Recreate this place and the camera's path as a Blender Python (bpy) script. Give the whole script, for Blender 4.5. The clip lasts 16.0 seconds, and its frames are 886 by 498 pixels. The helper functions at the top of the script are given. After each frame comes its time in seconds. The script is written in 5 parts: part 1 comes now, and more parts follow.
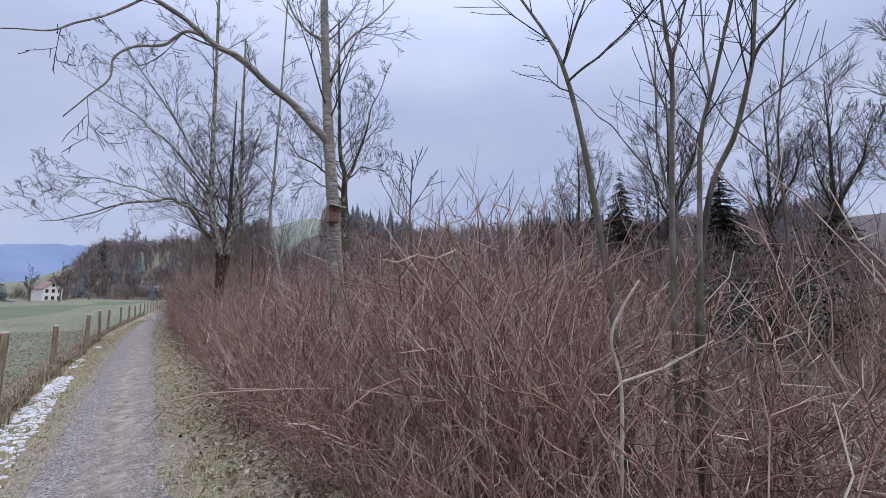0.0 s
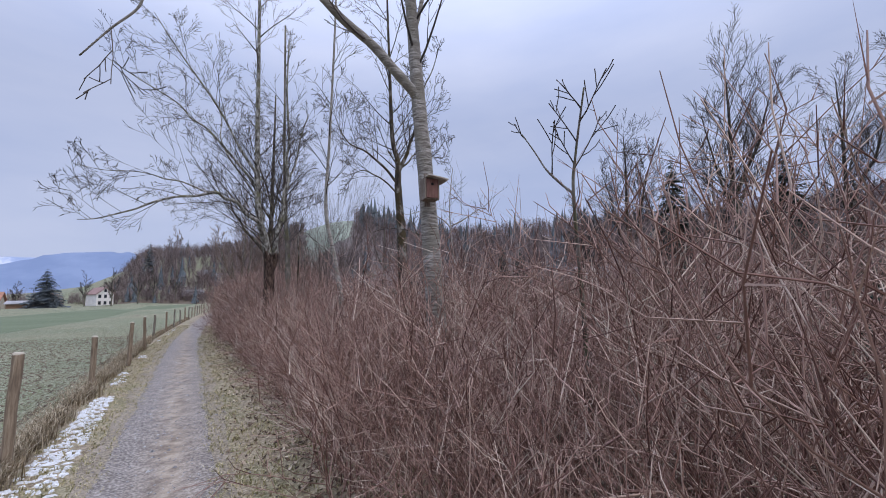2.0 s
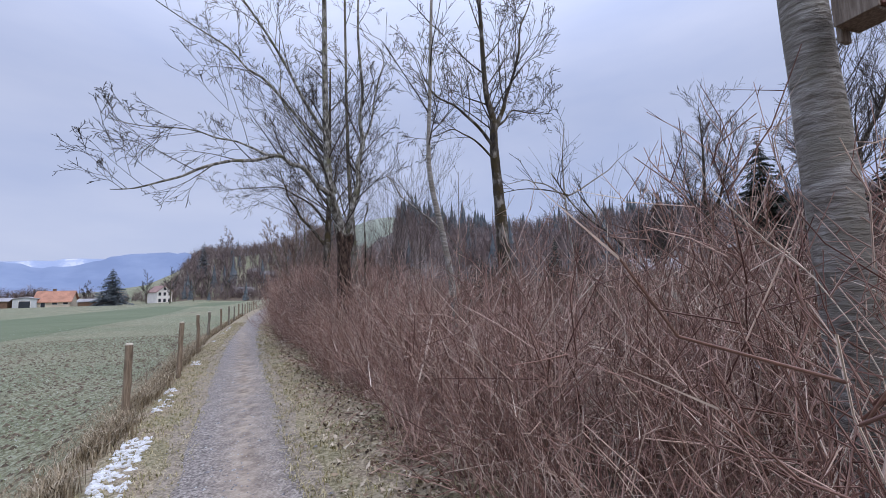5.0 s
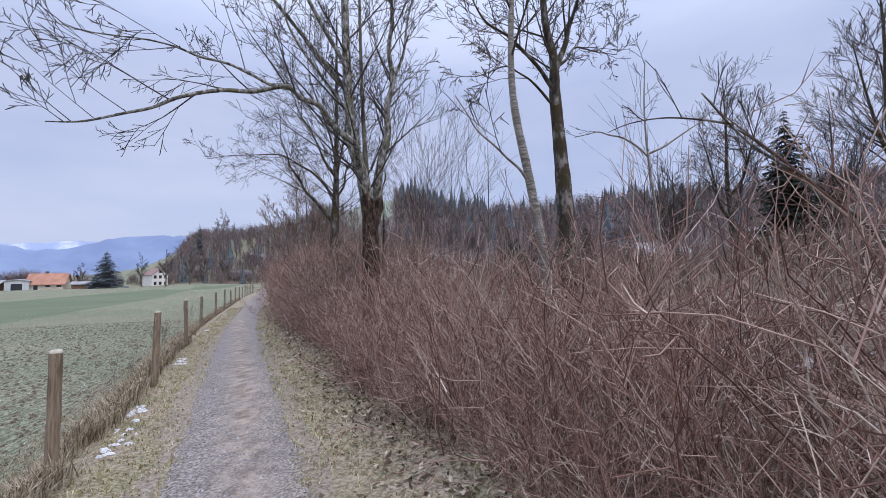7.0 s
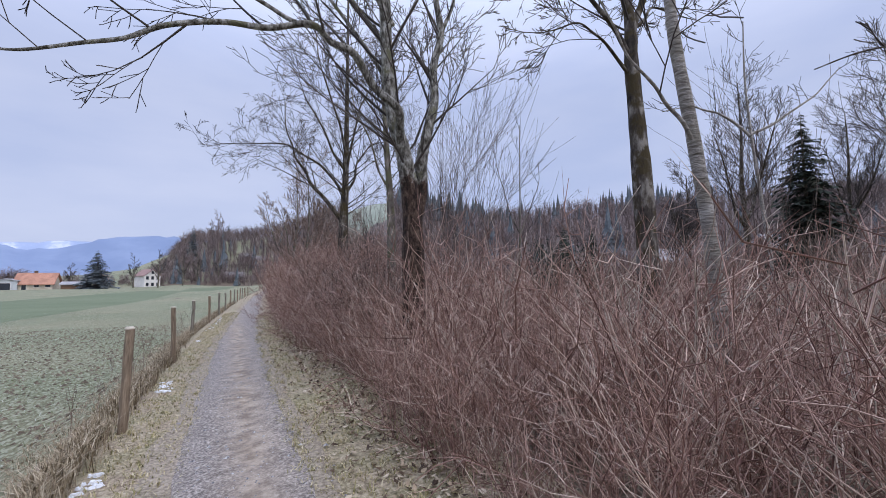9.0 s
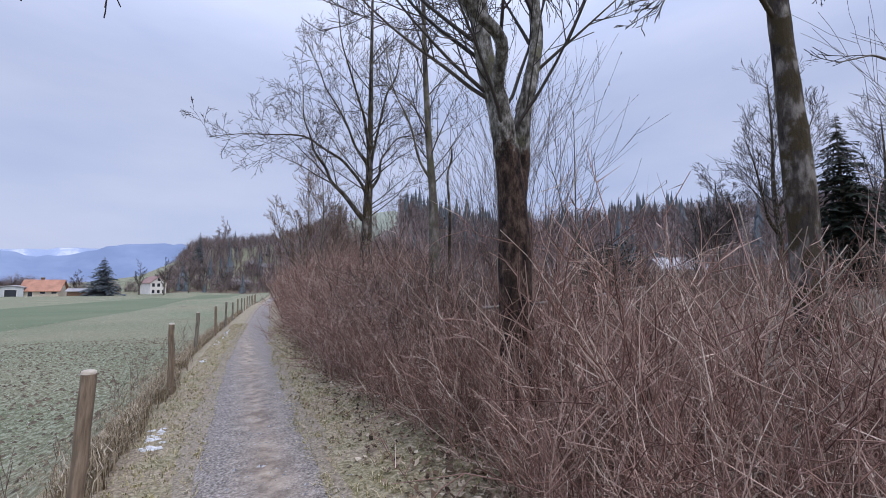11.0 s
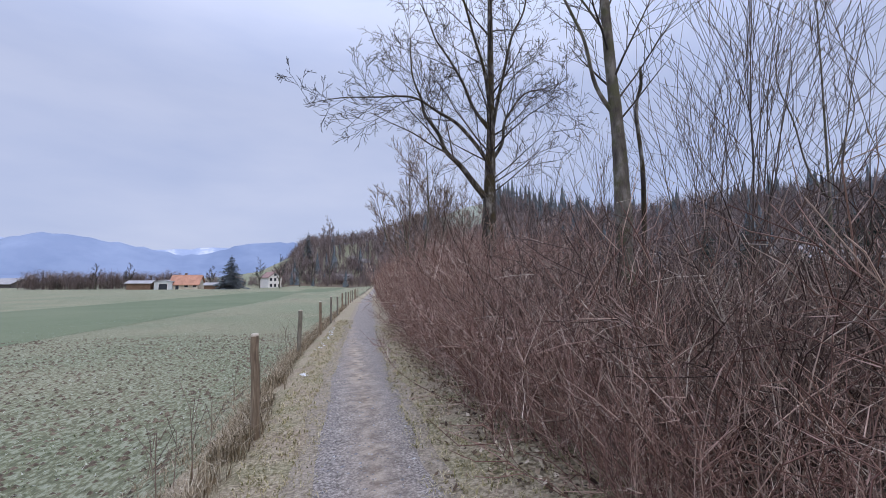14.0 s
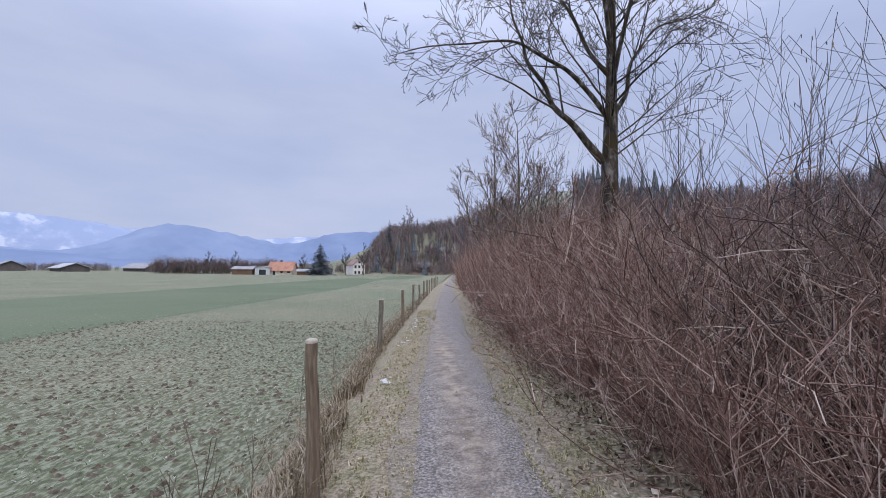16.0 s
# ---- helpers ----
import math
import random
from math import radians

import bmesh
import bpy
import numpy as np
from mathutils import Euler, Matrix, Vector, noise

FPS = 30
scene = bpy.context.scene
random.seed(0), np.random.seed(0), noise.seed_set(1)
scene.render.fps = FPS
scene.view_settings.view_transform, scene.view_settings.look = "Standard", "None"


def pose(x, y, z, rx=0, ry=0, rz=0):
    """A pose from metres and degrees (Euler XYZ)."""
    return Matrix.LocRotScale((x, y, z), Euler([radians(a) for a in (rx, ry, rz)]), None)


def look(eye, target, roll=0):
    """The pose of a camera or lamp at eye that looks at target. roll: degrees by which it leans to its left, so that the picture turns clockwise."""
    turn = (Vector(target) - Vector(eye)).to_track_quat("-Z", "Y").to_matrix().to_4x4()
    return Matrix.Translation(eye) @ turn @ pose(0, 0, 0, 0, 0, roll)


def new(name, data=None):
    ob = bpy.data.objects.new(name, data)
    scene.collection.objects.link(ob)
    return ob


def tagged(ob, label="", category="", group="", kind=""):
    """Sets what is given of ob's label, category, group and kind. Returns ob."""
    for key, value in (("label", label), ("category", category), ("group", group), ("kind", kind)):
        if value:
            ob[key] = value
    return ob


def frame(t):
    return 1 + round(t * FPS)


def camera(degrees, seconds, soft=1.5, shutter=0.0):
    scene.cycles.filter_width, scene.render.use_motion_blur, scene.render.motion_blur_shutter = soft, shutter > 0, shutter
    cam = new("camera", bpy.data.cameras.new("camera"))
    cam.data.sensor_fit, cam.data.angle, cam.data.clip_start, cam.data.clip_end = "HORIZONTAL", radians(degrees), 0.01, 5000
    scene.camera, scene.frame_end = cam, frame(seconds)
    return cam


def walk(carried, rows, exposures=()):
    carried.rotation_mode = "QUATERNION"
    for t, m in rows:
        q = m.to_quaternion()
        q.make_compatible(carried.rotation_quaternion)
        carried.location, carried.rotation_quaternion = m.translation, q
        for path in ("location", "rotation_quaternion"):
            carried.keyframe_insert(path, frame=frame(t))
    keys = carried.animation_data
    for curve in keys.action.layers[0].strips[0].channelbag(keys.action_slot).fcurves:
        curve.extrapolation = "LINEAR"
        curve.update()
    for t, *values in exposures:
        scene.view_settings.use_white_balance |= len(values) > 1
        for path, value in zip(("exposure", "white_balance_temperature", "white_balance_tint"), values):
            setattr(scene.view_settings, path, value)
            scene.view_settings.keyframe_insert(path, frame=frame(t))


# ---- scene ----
cam = camera(93.2, 16.0, soft=0.9)
PATH = [
    (0, (0.438, 0.388, 1.377), (1.581, 2.015, 1.601), -0.1),
    (0.5, (0.415, 0.783, 1.381), (1.531, 2.43, 1.589), -0.1),
    (1, (0.428, 1.175, 1.395), (1.505, 2.848, 1.603), -0.6),
    (1.5, (0.364, 1.675, 1.409), (1.427, 3.356, 1.623), 0.0),
    (2, (0.394, 2.164, 1.407), (1.418, 3.867, 1.629), -1.0),
    (2.5, (0.346, 2.616, 1.404), (1.329, 4.342, 1.643), -0.1),
    (3, (0.319, 3.048, 1.388), (1.241, 4.807, 1.623), -0.3),
    (3.5, (0.337, 3.519, 1.389), (1.231, 5.293, 1.62), -0.8),
    (4, (0.245, 3.986, 1.393), (1.119, 5.771, 1.62), -1.1),
    (4.2, (0.242, 4.191, 1.363), (1.106, 5.982, 1.579), -2.1),
    (6.3, (0.217, 6.533, 1.334), (1.086, 8.328, 1.488), 0.1),
    (6.5, (0.214, 6.739, 1.318), (1.091, 8.531, 1.457), -0.3),
    (7, (0.244, 7.192, 1.32), (1.122, 8.985, 1.451), -1.2),
    (7.5, (0.189, 7.607, 1.333), (1.071, 9.397, 1.462), -0.4),
    (8, (0.207, 8.014, 1.333), (1.095, 9.802, 1.455), -0.4),
    (8.5, (0.186, 8.418, 1.341), (1.085, 10.2, 1.476), -0.5),
    (11, (0.055, 10.625, 1.399), (0.93, 12.413, 1.589), -0.3),
    (11.5, (0.042, 11.053, 1.381), (0.927, 12.837, 1.571), -1.2),
    (12, (0.055, 11.522, 1.393), (0.945, 13.303, 1.58), -0.3),
    (12.5, (0.037, 12.001, 1.391), (0.925, 13.784, 1.569), 0.4),
    (13, (0.068, 12.425, 1.397), (0.882, 14.244, 1.565), 0.7),
    (13.5, (0.013, 12.856, 1.411), (0.709, 14.723, 1.576), 0.4),
    (14, (0.032, 13.307, 1.406), (0.503, 15.244, 1.57), -0.3),
    (14.5, (0.007, 13.731, 1.39), (0.406, 15.683, 1.564), -0.0),
    (15, (-0.02, 14.174, 1.359), (0.291, 16.143, 1.522), 0.4),
    (15.5, (-0.031, 14.58, 1.358), (0.151, 16.567, 1.49), 0.8),
    (16, (-0.092, 14.98, 1.358), (0.016, 16.974, 1.469), 0.5),
]
walk(cam, [(t, look(eye, target, roll)) for t, eye, target, roll in PATH],
     exposures=[(0, 0.02), (4.2, 0.02), (6.3, 0.15), (8.7, 0.17), (10.8, 0.11), (12.5, 0.08), (14.5, 0.07), (16, 0.03)])

# ---- light: overcast winter sky, wide soft sun ----
world = bpy.data.worlds.new("overcast_sky")
scene.world = world
world.use_nodes = True
wn, wl = world.node_tree.nodes, world.node_tree.links
wn.clear()
SUN_ELEV, SUN_ROT = radians(38), radians(200)


sky = wn.new("ShaderNodeTexSky")
sky.sky_type, sky.sun_disc, sky.sun_elevation, sky.sun_rotation, sky.air_density, sky.dust_density = "NISHITA", False, SUN_ELEV, SUN_ROT, 1.0, 2.0
tc = wn.new("ShaderNodeTexCoord")
sep = wn.new("ShaderNodeSeparateXYZ")
wl.new(tc.outputs["Generated"], sep.inputs[0])
lift = wn.new("ShaderNodeMapRange")
lift.interpolation_type = "SMOOTHSTEP"
lift.inputs["From Min"].default_value, lift.inputs["From Max"].default_value = 0.35, 1.0
lift.inputs["To Min"].default_value, lift.inputs["To Max"].default_value = 1.0, 2.6
wl.new(sep.outputs["Z"], lift.inputs["Value"])
stretch = wn.new("ShaderNodeMapping")
stretch.inputs["Scale"].default_value = (1.0, 1.0, 3.5)
wl.new(tc.outputs["Generated"], stretch.inputs[0])
cl = wn.new("ShaderNodeTexNoise")
cl.inputs["Scale"].default_value, cl.inputs["Detail"].default_value = 2.2, 5.0
wl.new(stretch.outputs[0], cl.inputs["Vector"])
ramp = wn.new("ShaderNodeValToRGB")
ramp.color_ramp.elements[0].position, ramp.color_ramp.elements[0].color = 0.3, (0.45, 0.525, 0.78, 1)
ramp.color_ramp.elements[1].position, ramp.color_ramp.elements[1].color = 0.72, (0.585, 0.64, 0.86, 1)
wl.new(cl.outputs["Fac"], ramp.inputs[0])
cloud = wn.new("ShaderNodeBackground")
wl.new(ramp.outputs[0], cloud.inputs["Color"])
wl.new(lift.outputs[0], cloud.inputs["Strength"])
clear = wn.new("ShaderNodeBackground")
wl.new(sky.outputs[0], clear.inputs["Color"])
clear.inputs["Strength"].default_value = 0.06
both = wn.new("ShaderNodeMixShader")
both.inputs[0].default_value = 0.88
wl.new(clear.outputs[0], both.inputs[1])
wl.new(cloud.outputs[0], both.inputs[2])
wl.new(both.outputs[0], wn.new("ShaderNodeOutputWorld").inputs[0])

sun = new("sun", bpy.data.lights.new("sun", "SUN"))
sun.data.energy, sun.data.angle, sun.data.color = 1.3, radians(40), (1.0, 0.95, 0.9)
sun.matrix_world = look((0, 0, 50), (0 + 30 * math.sin(SUN_ROT), 0 - 30 * math.cos(SUN_ROT), 50 - 50 * math.tan(SUN_ELEV)))


# ---- materials ----
def material(name, build, rough=0.85, spec=0.25):
    m = bpy.data.materials.new(name)
    m.use_nodes = True
    nt = m.node_tree
    b = nt.nodes["Principled BSDF"]
    b.inputs["Roughness"].default_value = rough
    b.inputs["Specular IOR Level"].default_value = spec
    build(nt, b)
    return m


def nd(nt, kind, **inputs):
    n = nt.nodes.new(kind)
    for k, v in inputs.items():
        n.inputs[k.replace("_", " ")].default_value = v
    return n


def ramp_of(nt, fac, stops):
    r = nt.nodes.new("ShaderNodeValToRGB")
    e = r.color_ramp.elements
    while len(e) < len(stops):
        e.new(0.5)
    for el, (p, c) in zip(e, stops):
        el.position, el.color = p, (*c, 1)
    nt.links.new(fac, r.inputs[0])
    return r.outputs[0]


def noise_of(nt, scale, detail=6, stretch=(1, 1, 1), rough=0.6):
    t = nt.nodes.new("ShaderNodeTexCoord")
    mp = nd(nt, "ShaderNodeMapping", Scale=stretch)
    nt.links.new(t.outputs["Object"], mp.inputs[0])
    n = nd(nt, "ShaderNodeTexNoise", Scale=scale, Detail=detail, Roughness=rough)
    nt.links.new(mp.outputs[0], n.inputs["Vector"])
    return n.outputs["Fac"]


def mixed(nt, fac, a, b, mode="MIX"):
    m = nt.nodes.new("ShaderNodeMix")
    m.data_type, m.blend_type = "RGBA", mode
    for sock, v in ((m.inputs[0], fac), (m.inputs[6], a), (m.inputs[7], b)):
        if isinstance(v, bpy.types.NodeSocket):
            nt.links.new(v, sock)
        else:
            sock.default_value = v if isinstance(v, float) else (*v, 1)
    return m.outputs[2]


def bumped(nt, b, height, strength=0.5, distance=0.02):
    bp = nd(nt, "ShaderNodeBump", Strength=strength, Distance=distance)
    nt.links.new(height, bp.inputs["Height"])
    nt.links.new(bp.outputs[0], b.inputs["Normal"])


def two_scale(fine, coarse, cols_fine, cols_coarse, amount=0.5, bump=0.5, dist=0.02, stretch=(1, 1, 1)):
    def build(nt, b):
        f = noise_of(nt, fine, 8, stretch)
        c = noise_of(nt, coarse, 4)
        tight = lambda stops: [(0.5 + (p - 0.5) * 0.5, q) for p, q in stops]
        col = mixed(nt, amount, ramp_of(nt, f, tight(cols_fine)), ramp_of(nt, c, tight(cols_coarse)))
        nt.links.new(col, b.inputs["Base Color"])
        bumped(nt, b, f, bump, dist)
    return build


def island(stops, fine=40.0, dark=0.75):
    """Colour from a random value per loose piece, with a fine grain on it."""
    def build(nt, b):
        g = nt.nodes.new("ShaderNodeNewGeometry")
        col = ramp_of(nt, g.outputs["Random Per Island"], stops)
        f = noise_of(nt, fine, 4)
        grain = ramp_of(nt, f, [(0.3, (dark, dark, dark)), (0.7, (1.1, 1.1, 1.1))])
        nt.links.new(mixed(nt, 1.0, col, grain, "MULTIPLY"), b.inputs["Base Color"])
    return build


def path_build(nt, b):
    f = noise_of(nt, 48, 8)
    mid = noise_of(nt, 7, 6)
    c = noise_of(nt, 1.1, 4)
    grit = ramp_of(nt, f, [(0.36, (0.12, 0.105, 0.096)), (0.5, (0.28, 0.248, 0.222)), (0.64, (0.505, 0.455, 0.41))])
    t = nt.nodes.new("ShaderNodeTexCoord")
    xyz = nt.nodes.new("ShaderNodeSeparateXYZ")
    nt.links.new(t.outputs["Object"], xyz.inputs[0])
    off = nd(nt, "ShaderNodeMath")
    off.operation = "SUBTRACT"
    nt.links.new(xyz.outputs["X"], off.inputs[0])
    off.inputs[1].default_value = 0.30
    far = nt.nodes.new("ShaderNodeMath")
    far.operation = "ABSOLUTE"
    nt.links.new(off.outputs[0], far.inputs[0])
    worn = nt.nodes.new("ShaderNodeMapRange")
    worn.inputs["From Min"].default_value, worn.inputs["From Max"].default_value = 0.30, 0.0
    nt.links.new(far.outputs[0], worn.inputs["Value"])
    amount = nt.nodes.new("ShaderNodeMath")
    amount.operation = "MULTIPLY"
    nt.links.new(worn.outputs[0], amount.inputs[0])
    nt.links.new(ramp_of(nt, c, [(0.35, (0.35, 0.35, 0.35)), (0.62, (1.0, 1.0, 1.0))]), amount.inputs[1])
    dirt = ramp_of(nt, mid, [(0.38, (0.26, 0.205, 0.155)), (0.6, (0.46, 0.38, 0.295))])
    col = mixed(nt, amount.outputs[0], grit, dirt)
    shade = ramp_of(nt, mid, [(0.36, (0.86, 0.86, 0.86)), (0.62, (1.06, 1.05, 1.04))])
    nt.links.new(mixed(nt, 1.0, col, shade, "MULTIPLY"), b.inputs["Base Color"])
    bumped(nt, b, f, 0.9, 0.02)


M_PATH = material("gravel_path", path_build)
M_VERGE = material("verge_turf", two_scale(35, 1.8, [(0.3, (0.09, 0.072, 0.05)), (0.5, (0.31, 0.26, 0.175)), (0.7, (0.55, 0.48, 0.36))],
                   [(0.3, (0.25, 0.235, 0.12)), (0.5, (0.40, 0.335, 0.225)), (0.7, (0.33, 0.255, 0.185))], 0.5, 0.8, 0.03))
M_SOIL = material("leaf_litter_soil", two_scale(18, 0.6, [(0.3, (0.06, 0.045, 0.035)), (0.55, (0.16, 0.12, 0.09)), (0.8, (0.30, 0.24, 0.18))],
                  [(0.35, (0.10, 0.085, 0.055)), (0.65, (0.18, 0.14, 0.10))], 0.4, 0.9, 0.04))
M_FIELD = material("frosted_winter_crop", two_scale(22, 0.12, [(0.32, (0.06, 0.048, 0.028)), (0.5, (0.18, 0.178, 0.10)), (0.68, (0.40, 0.41, 0.31))],
                   [(0.3, (0.20, 0.235, 0.135)), (0.7, (0.30, 0.285, 0.18))], 0.45, 1.0, 0.05, (1, 0.5, 1)))
M_FIELD2 = material("darker_meadow", two_scale(10, 0.08, [(0.3, (0.10, 0.13, 0.07)), (0.7, (0.18, 0.21, 0.125))],
                    [(0.3, (0.12, 0.155, 0.085)), (0.7, (0.18, 0.20, 0.12))], 0.5, 0.6, 0.05))
M_HILL = material("hillside_floor", two_scale(0.6, 0.03, [(0.3, (0.11, 0.09, 0.085)), (0.7, (0.20, 0.165, 0.15))],
                  [(0.3, (0.13, 0.11, 0.10)), (0.7, (0.19, 0.16, 0.14))], 0.5, 0.3, 0.3))
M_MEADOW = material("hill_meadow", two_scale(0.8, 0.05, [(0.3, (0.24, 0.275, 0.21)), (0.7, (0.31, 0.335, 0.27))],
                    [(0.3, (0.25, 0.285, 0.22)), (0.7, (0.32, 0.34, 0.27))], 0.5, 0.2, 0.2))
M_SNOW = material("old_snow", two_scale(30, 2, [(0.3, (0.70, 0.72, 0.76)), (0.7, (0.86, 0.87, 0.9))], [(0.3, (0.75, 0.76, 0.78)), (0.7, (0.85, 0.86, 0.88))], 0.5, 0.6, 0.02), 0.6)
M_STEM = material("red_brown_shoots", island([(0.0, (0.13, 0.064, 0.05)), (0.32, (0.24, 0.130, 0.10)), (0.66, (0.40, 0.25, 0.20)), (0.87, (0.58, 0.425, 0.34)), (1.0, (0.76, 0.65, 0.54))]), 0.6, 0.35)
M_OLDSTEM = material("old_grey_brown_stems", island([(0.0, (0.055, 0.036, 0.03)), (0.5, (0.17, 0.112, 0.092)), (0.86, (0.34, 0.25, 0.205)), (1.0, (0.66, 0.58, 0.48))]), 0.7)
M_PALE = material("pale_dead_wood", two_scale(30, 4, [(0.25, (0.26, 0.21, 0.165)), (0.5, (0.44, 0.37, 0.30)), (0.8, (0.58, 0.51, 0.43))], [(0.3, (0.34, 0.28, 0.22)), (0.7, (0.5, 0.43, 0.36))], 0.4, 0.4, 0.004), 0.7)
M_BRUSH = material("grey_brown_brush", island([(0.0, (0.095, 0.062, 0.05)), (0.5, (0.20, 0.135, 0.105)), (0.85, (0.32, 0.24, 0.19)), (1.0, (0.50, 0.43, 0.36))]), 0.7)
M_HAZEL = material("dark_hazel_stems", island([(0.0, (0.06, 0.045, 0.038)), (0.6, (0.12, 0.095, 0.08)), (1.0, (0.20, 0.165, 0.14))]), 0.7)
M_TWIG = material("dark_twigs", island([(0.0, (0.035, 0.03, 0.028)), (0.6, (0.07, 0.06, 0.053)), (1.0, (0.13, 0.11, 0.10))]), 0.75)
# Far bare wood browns greyed and lightened to hold distance haze in the colour.
M_FARTWIG = material("haze_paled_bare_wood", island([(0.0, (0.15, 0.118, 0.115)), (0.5, (0.235, 0.185, 0.175)), (1.0, (0.33, 0.26, 0.235))], 2.0), 0.85)
M_NEEDLE = material("dark_spruce_needles", island([(0.0, (0.022, 0.032, 0.026)), (0.6, (0.04, 0.055, 0.042)), (1.0, (0.075, 0.08, 0.055))], 3.0), 0.8)
# Paler, bluer copy of the spruce needles, with distance haze put into the colour.
M_FARNEEDLE = material("haze_tinted_conifer", island([(0.0, (0.10, 0.12, 0.135)), (1.0, (0.16, 0.185, 0.20))], 2.0), 0.9)
M_DRYGRASS = material("dry_grass", island([(0.0, (0.11, 0.083, 0.05)), (0.4, (0.26, 0.20, 0.125)), (0.8, (0.42, 0.345, 0.235)), (1.0, (0.58, 0.51, 0.39))]), 0.8)
M_GREENGRASS = material("winter_grass", island([(0.0, (0.13, 0.125, 0.045)), (0.35, (0.31, 0.275, 0.125)), (0.7, (0.51, 0.43, 0.25)), (1.0, (0.68, 0.60, 0.43))]), 0.8)
M_CROP = material("frosted_crop_leaves", island([(0.0, (0.10, 0.12, 0.045)), (0.4, (0.25, 0.28, 0.15)), (0.75, (0.40, 0.42, 0.31)), (1.0, (0.62, 0.63, 0.57))]), 0.7)
M_LEAF = material("fallen_leaves", island([(0.0, (0.05, 0.032, 0.022)), (0.45, (0.17, 0.115, 0.075)), (0.75, (0.40, 0.31, 0.21)), (1.0, (0.66, 0.57, 0.44))]), 0.8)
M_STONE = material("pebbles", island([(0.0, (0.14, 0.135, 0.14)), (0.6, (0.30, 0.29, 0.29)), (1.0, (0.55, 0.54, 0.52))]), 0.8)


def bark_build(low, mid, high, moss, rings):
    def build(nt, b):
        f = noise_of(nt, 9, 8, (1, 1, 5 if rings else 0.35))
        p = noise_of(nt, 4.5, 6)
        col = ramp_of(nt, f, [(0.36, low), (0.5, mid), (0.64, high)])
        patch = ramp_of(nt, p, [(0.47, (0, 0, 0)), (0.58, (1, 1, 1))])
        nt.links.new(mixed(nt, patch, col, moss), b.inputs["Base Color"])
        bumped(nt, b, f, 1.0, 0.04)
    return build


M_BARK_GREY = material("grey_ringed_bark", bark_build((0.17, 0.15, 0.13), (0.30, 0.275, 0.245), (0.44, 0.415, 0.38), (0.25, 0.23, 0.195), True))
M_BARK_DARK = material("dark_mossy_bark", bark_build((0.022, 0.018, 0.015), (0.075, 0.062, 0.052), (0.26, 0.24, 0.21), (0.060, 0.046, 0.022), False))
M_BARK_BROWN = material("brown_bark", bark_build((0.07, 0.058, 0.05), (0.15, 0.13, 0.11), (0.26, 0.235, 0.205), (0.12, 0.115, 0.07), False))


def mossy_trunk_build(nt, b):
    """Grey lichen-flecked bark above, dark damp moss with a ragged upper edge below."""
    f = noise_of(nt, 20, 9, (1, 1, 0.45), 0.7)
    p = noise_of(nt, 5, 6)
    bark = ramp_of(nt, f, [(0.4, (0.06, 0.053, 0.042)), (0.5, (0.20, 0.19, 0.165)), (0.6, (0.46, 0.45, 0.42))])
    lichen = ramp_of(nt, p, [(0.54, (0, 0, 0)), (0.62, (1, 1, 1))])
    upper = mixed(nt, lichen, bark, (0.17, 0.165, 0.105))
    lower = ramp_of(nt, f, [(0.4, (0.014, 0.009, 0.007)), (0.52, (0.062, 0.038, 0.028)), (0.64, (0.14, 0.10, 0.075))])
    t = nt.nodes.new("ShaderNodeTexCoord")
    xyz = nt.nodes.new("ShaderNodeSeparateXYZ")
    nt.links.new(t.outputs["Object"], xyz.inputs[0])
    edge = nd(nt, "ShaderNodeMath")
    edge.operation = "MULTIPLY_ADD"
    nt.links.new(p, edge.inputs[0])
    edge.inputs[1].default_value = 1.1
    nt.links.new(xyz.outputs["Z"], edge.inputs[2])
    moss = nt.nodes.new("ShaderNodeMapRange")
    moss.inputs["From Min"].default_value, moss.inputs["From Max"].default_value = 2.88, 3.0
    nt.links.new(edge.outputs[0], moss.inputs["Value"])
    nt.links.new(mixed(nt, moss.outputs[0], lower, upper), b.inputs["Base Color"])
    bumped(nt, b, f, 1.0, 0.04)


M_MOSSY = material("mossy_two_tone_bark", mossy_trunk_build)
M_POST = material("weathered_round_timber", two_scale(14, 2, [(0.3, (0.14, 0.10, 0.07)), (0.55, (0.27, 0.20, 0.14)), (0.8, (0.38, 0.30, 0.215))],
                  [(0.3, (0.18, 0.14, 0.10)), (0.7, (0.31, 0.245, 0.175))], 0.4, 0.6, 0.01, (4, 4, 0.4)))
M_POSTGREY = material("grey_weathered_timber", two_scale(14, 2, [(0.3, (0.11, 0.095, 0.075)), (0.55, (0.22, 0.195, 0.16)), (0.8, (0.33, 0.30, 0.26))],
                      [(0.3, (0.15, 0.13, 0.10)), (0.7, (0.26, 0.23, 0.18))], 0.4, 0.7, 0.012, (4, 4, 0.4)))
M_ENDGRAIN = material("pale_cut_timber", two_scale(30, 4, [(0.3, (0.42, 0.36, 0.28)), (0.7, (0.66, 0.60, 0.50))], [(0.3, (0.45, 0.38, 0.3)), (0.7, (0.6, 0.55, 0.46))], 0.5, 0.4, 0.005))
M_BOX = material("nest_box_boards", two_scale(12, 3, [(0.3, (0.12, 0.09, 0.07)), (0.55, (0.22, 0.175, 0.14)), (0.8, (0.33, 0.28, 0.23))],
                 [(0.3, (0.15, 0.12, 0.095)), (0.7, (0.25, 0.205, 0.165))], 0.4, 0.5, 0.006, (6, 6, 0.5)))
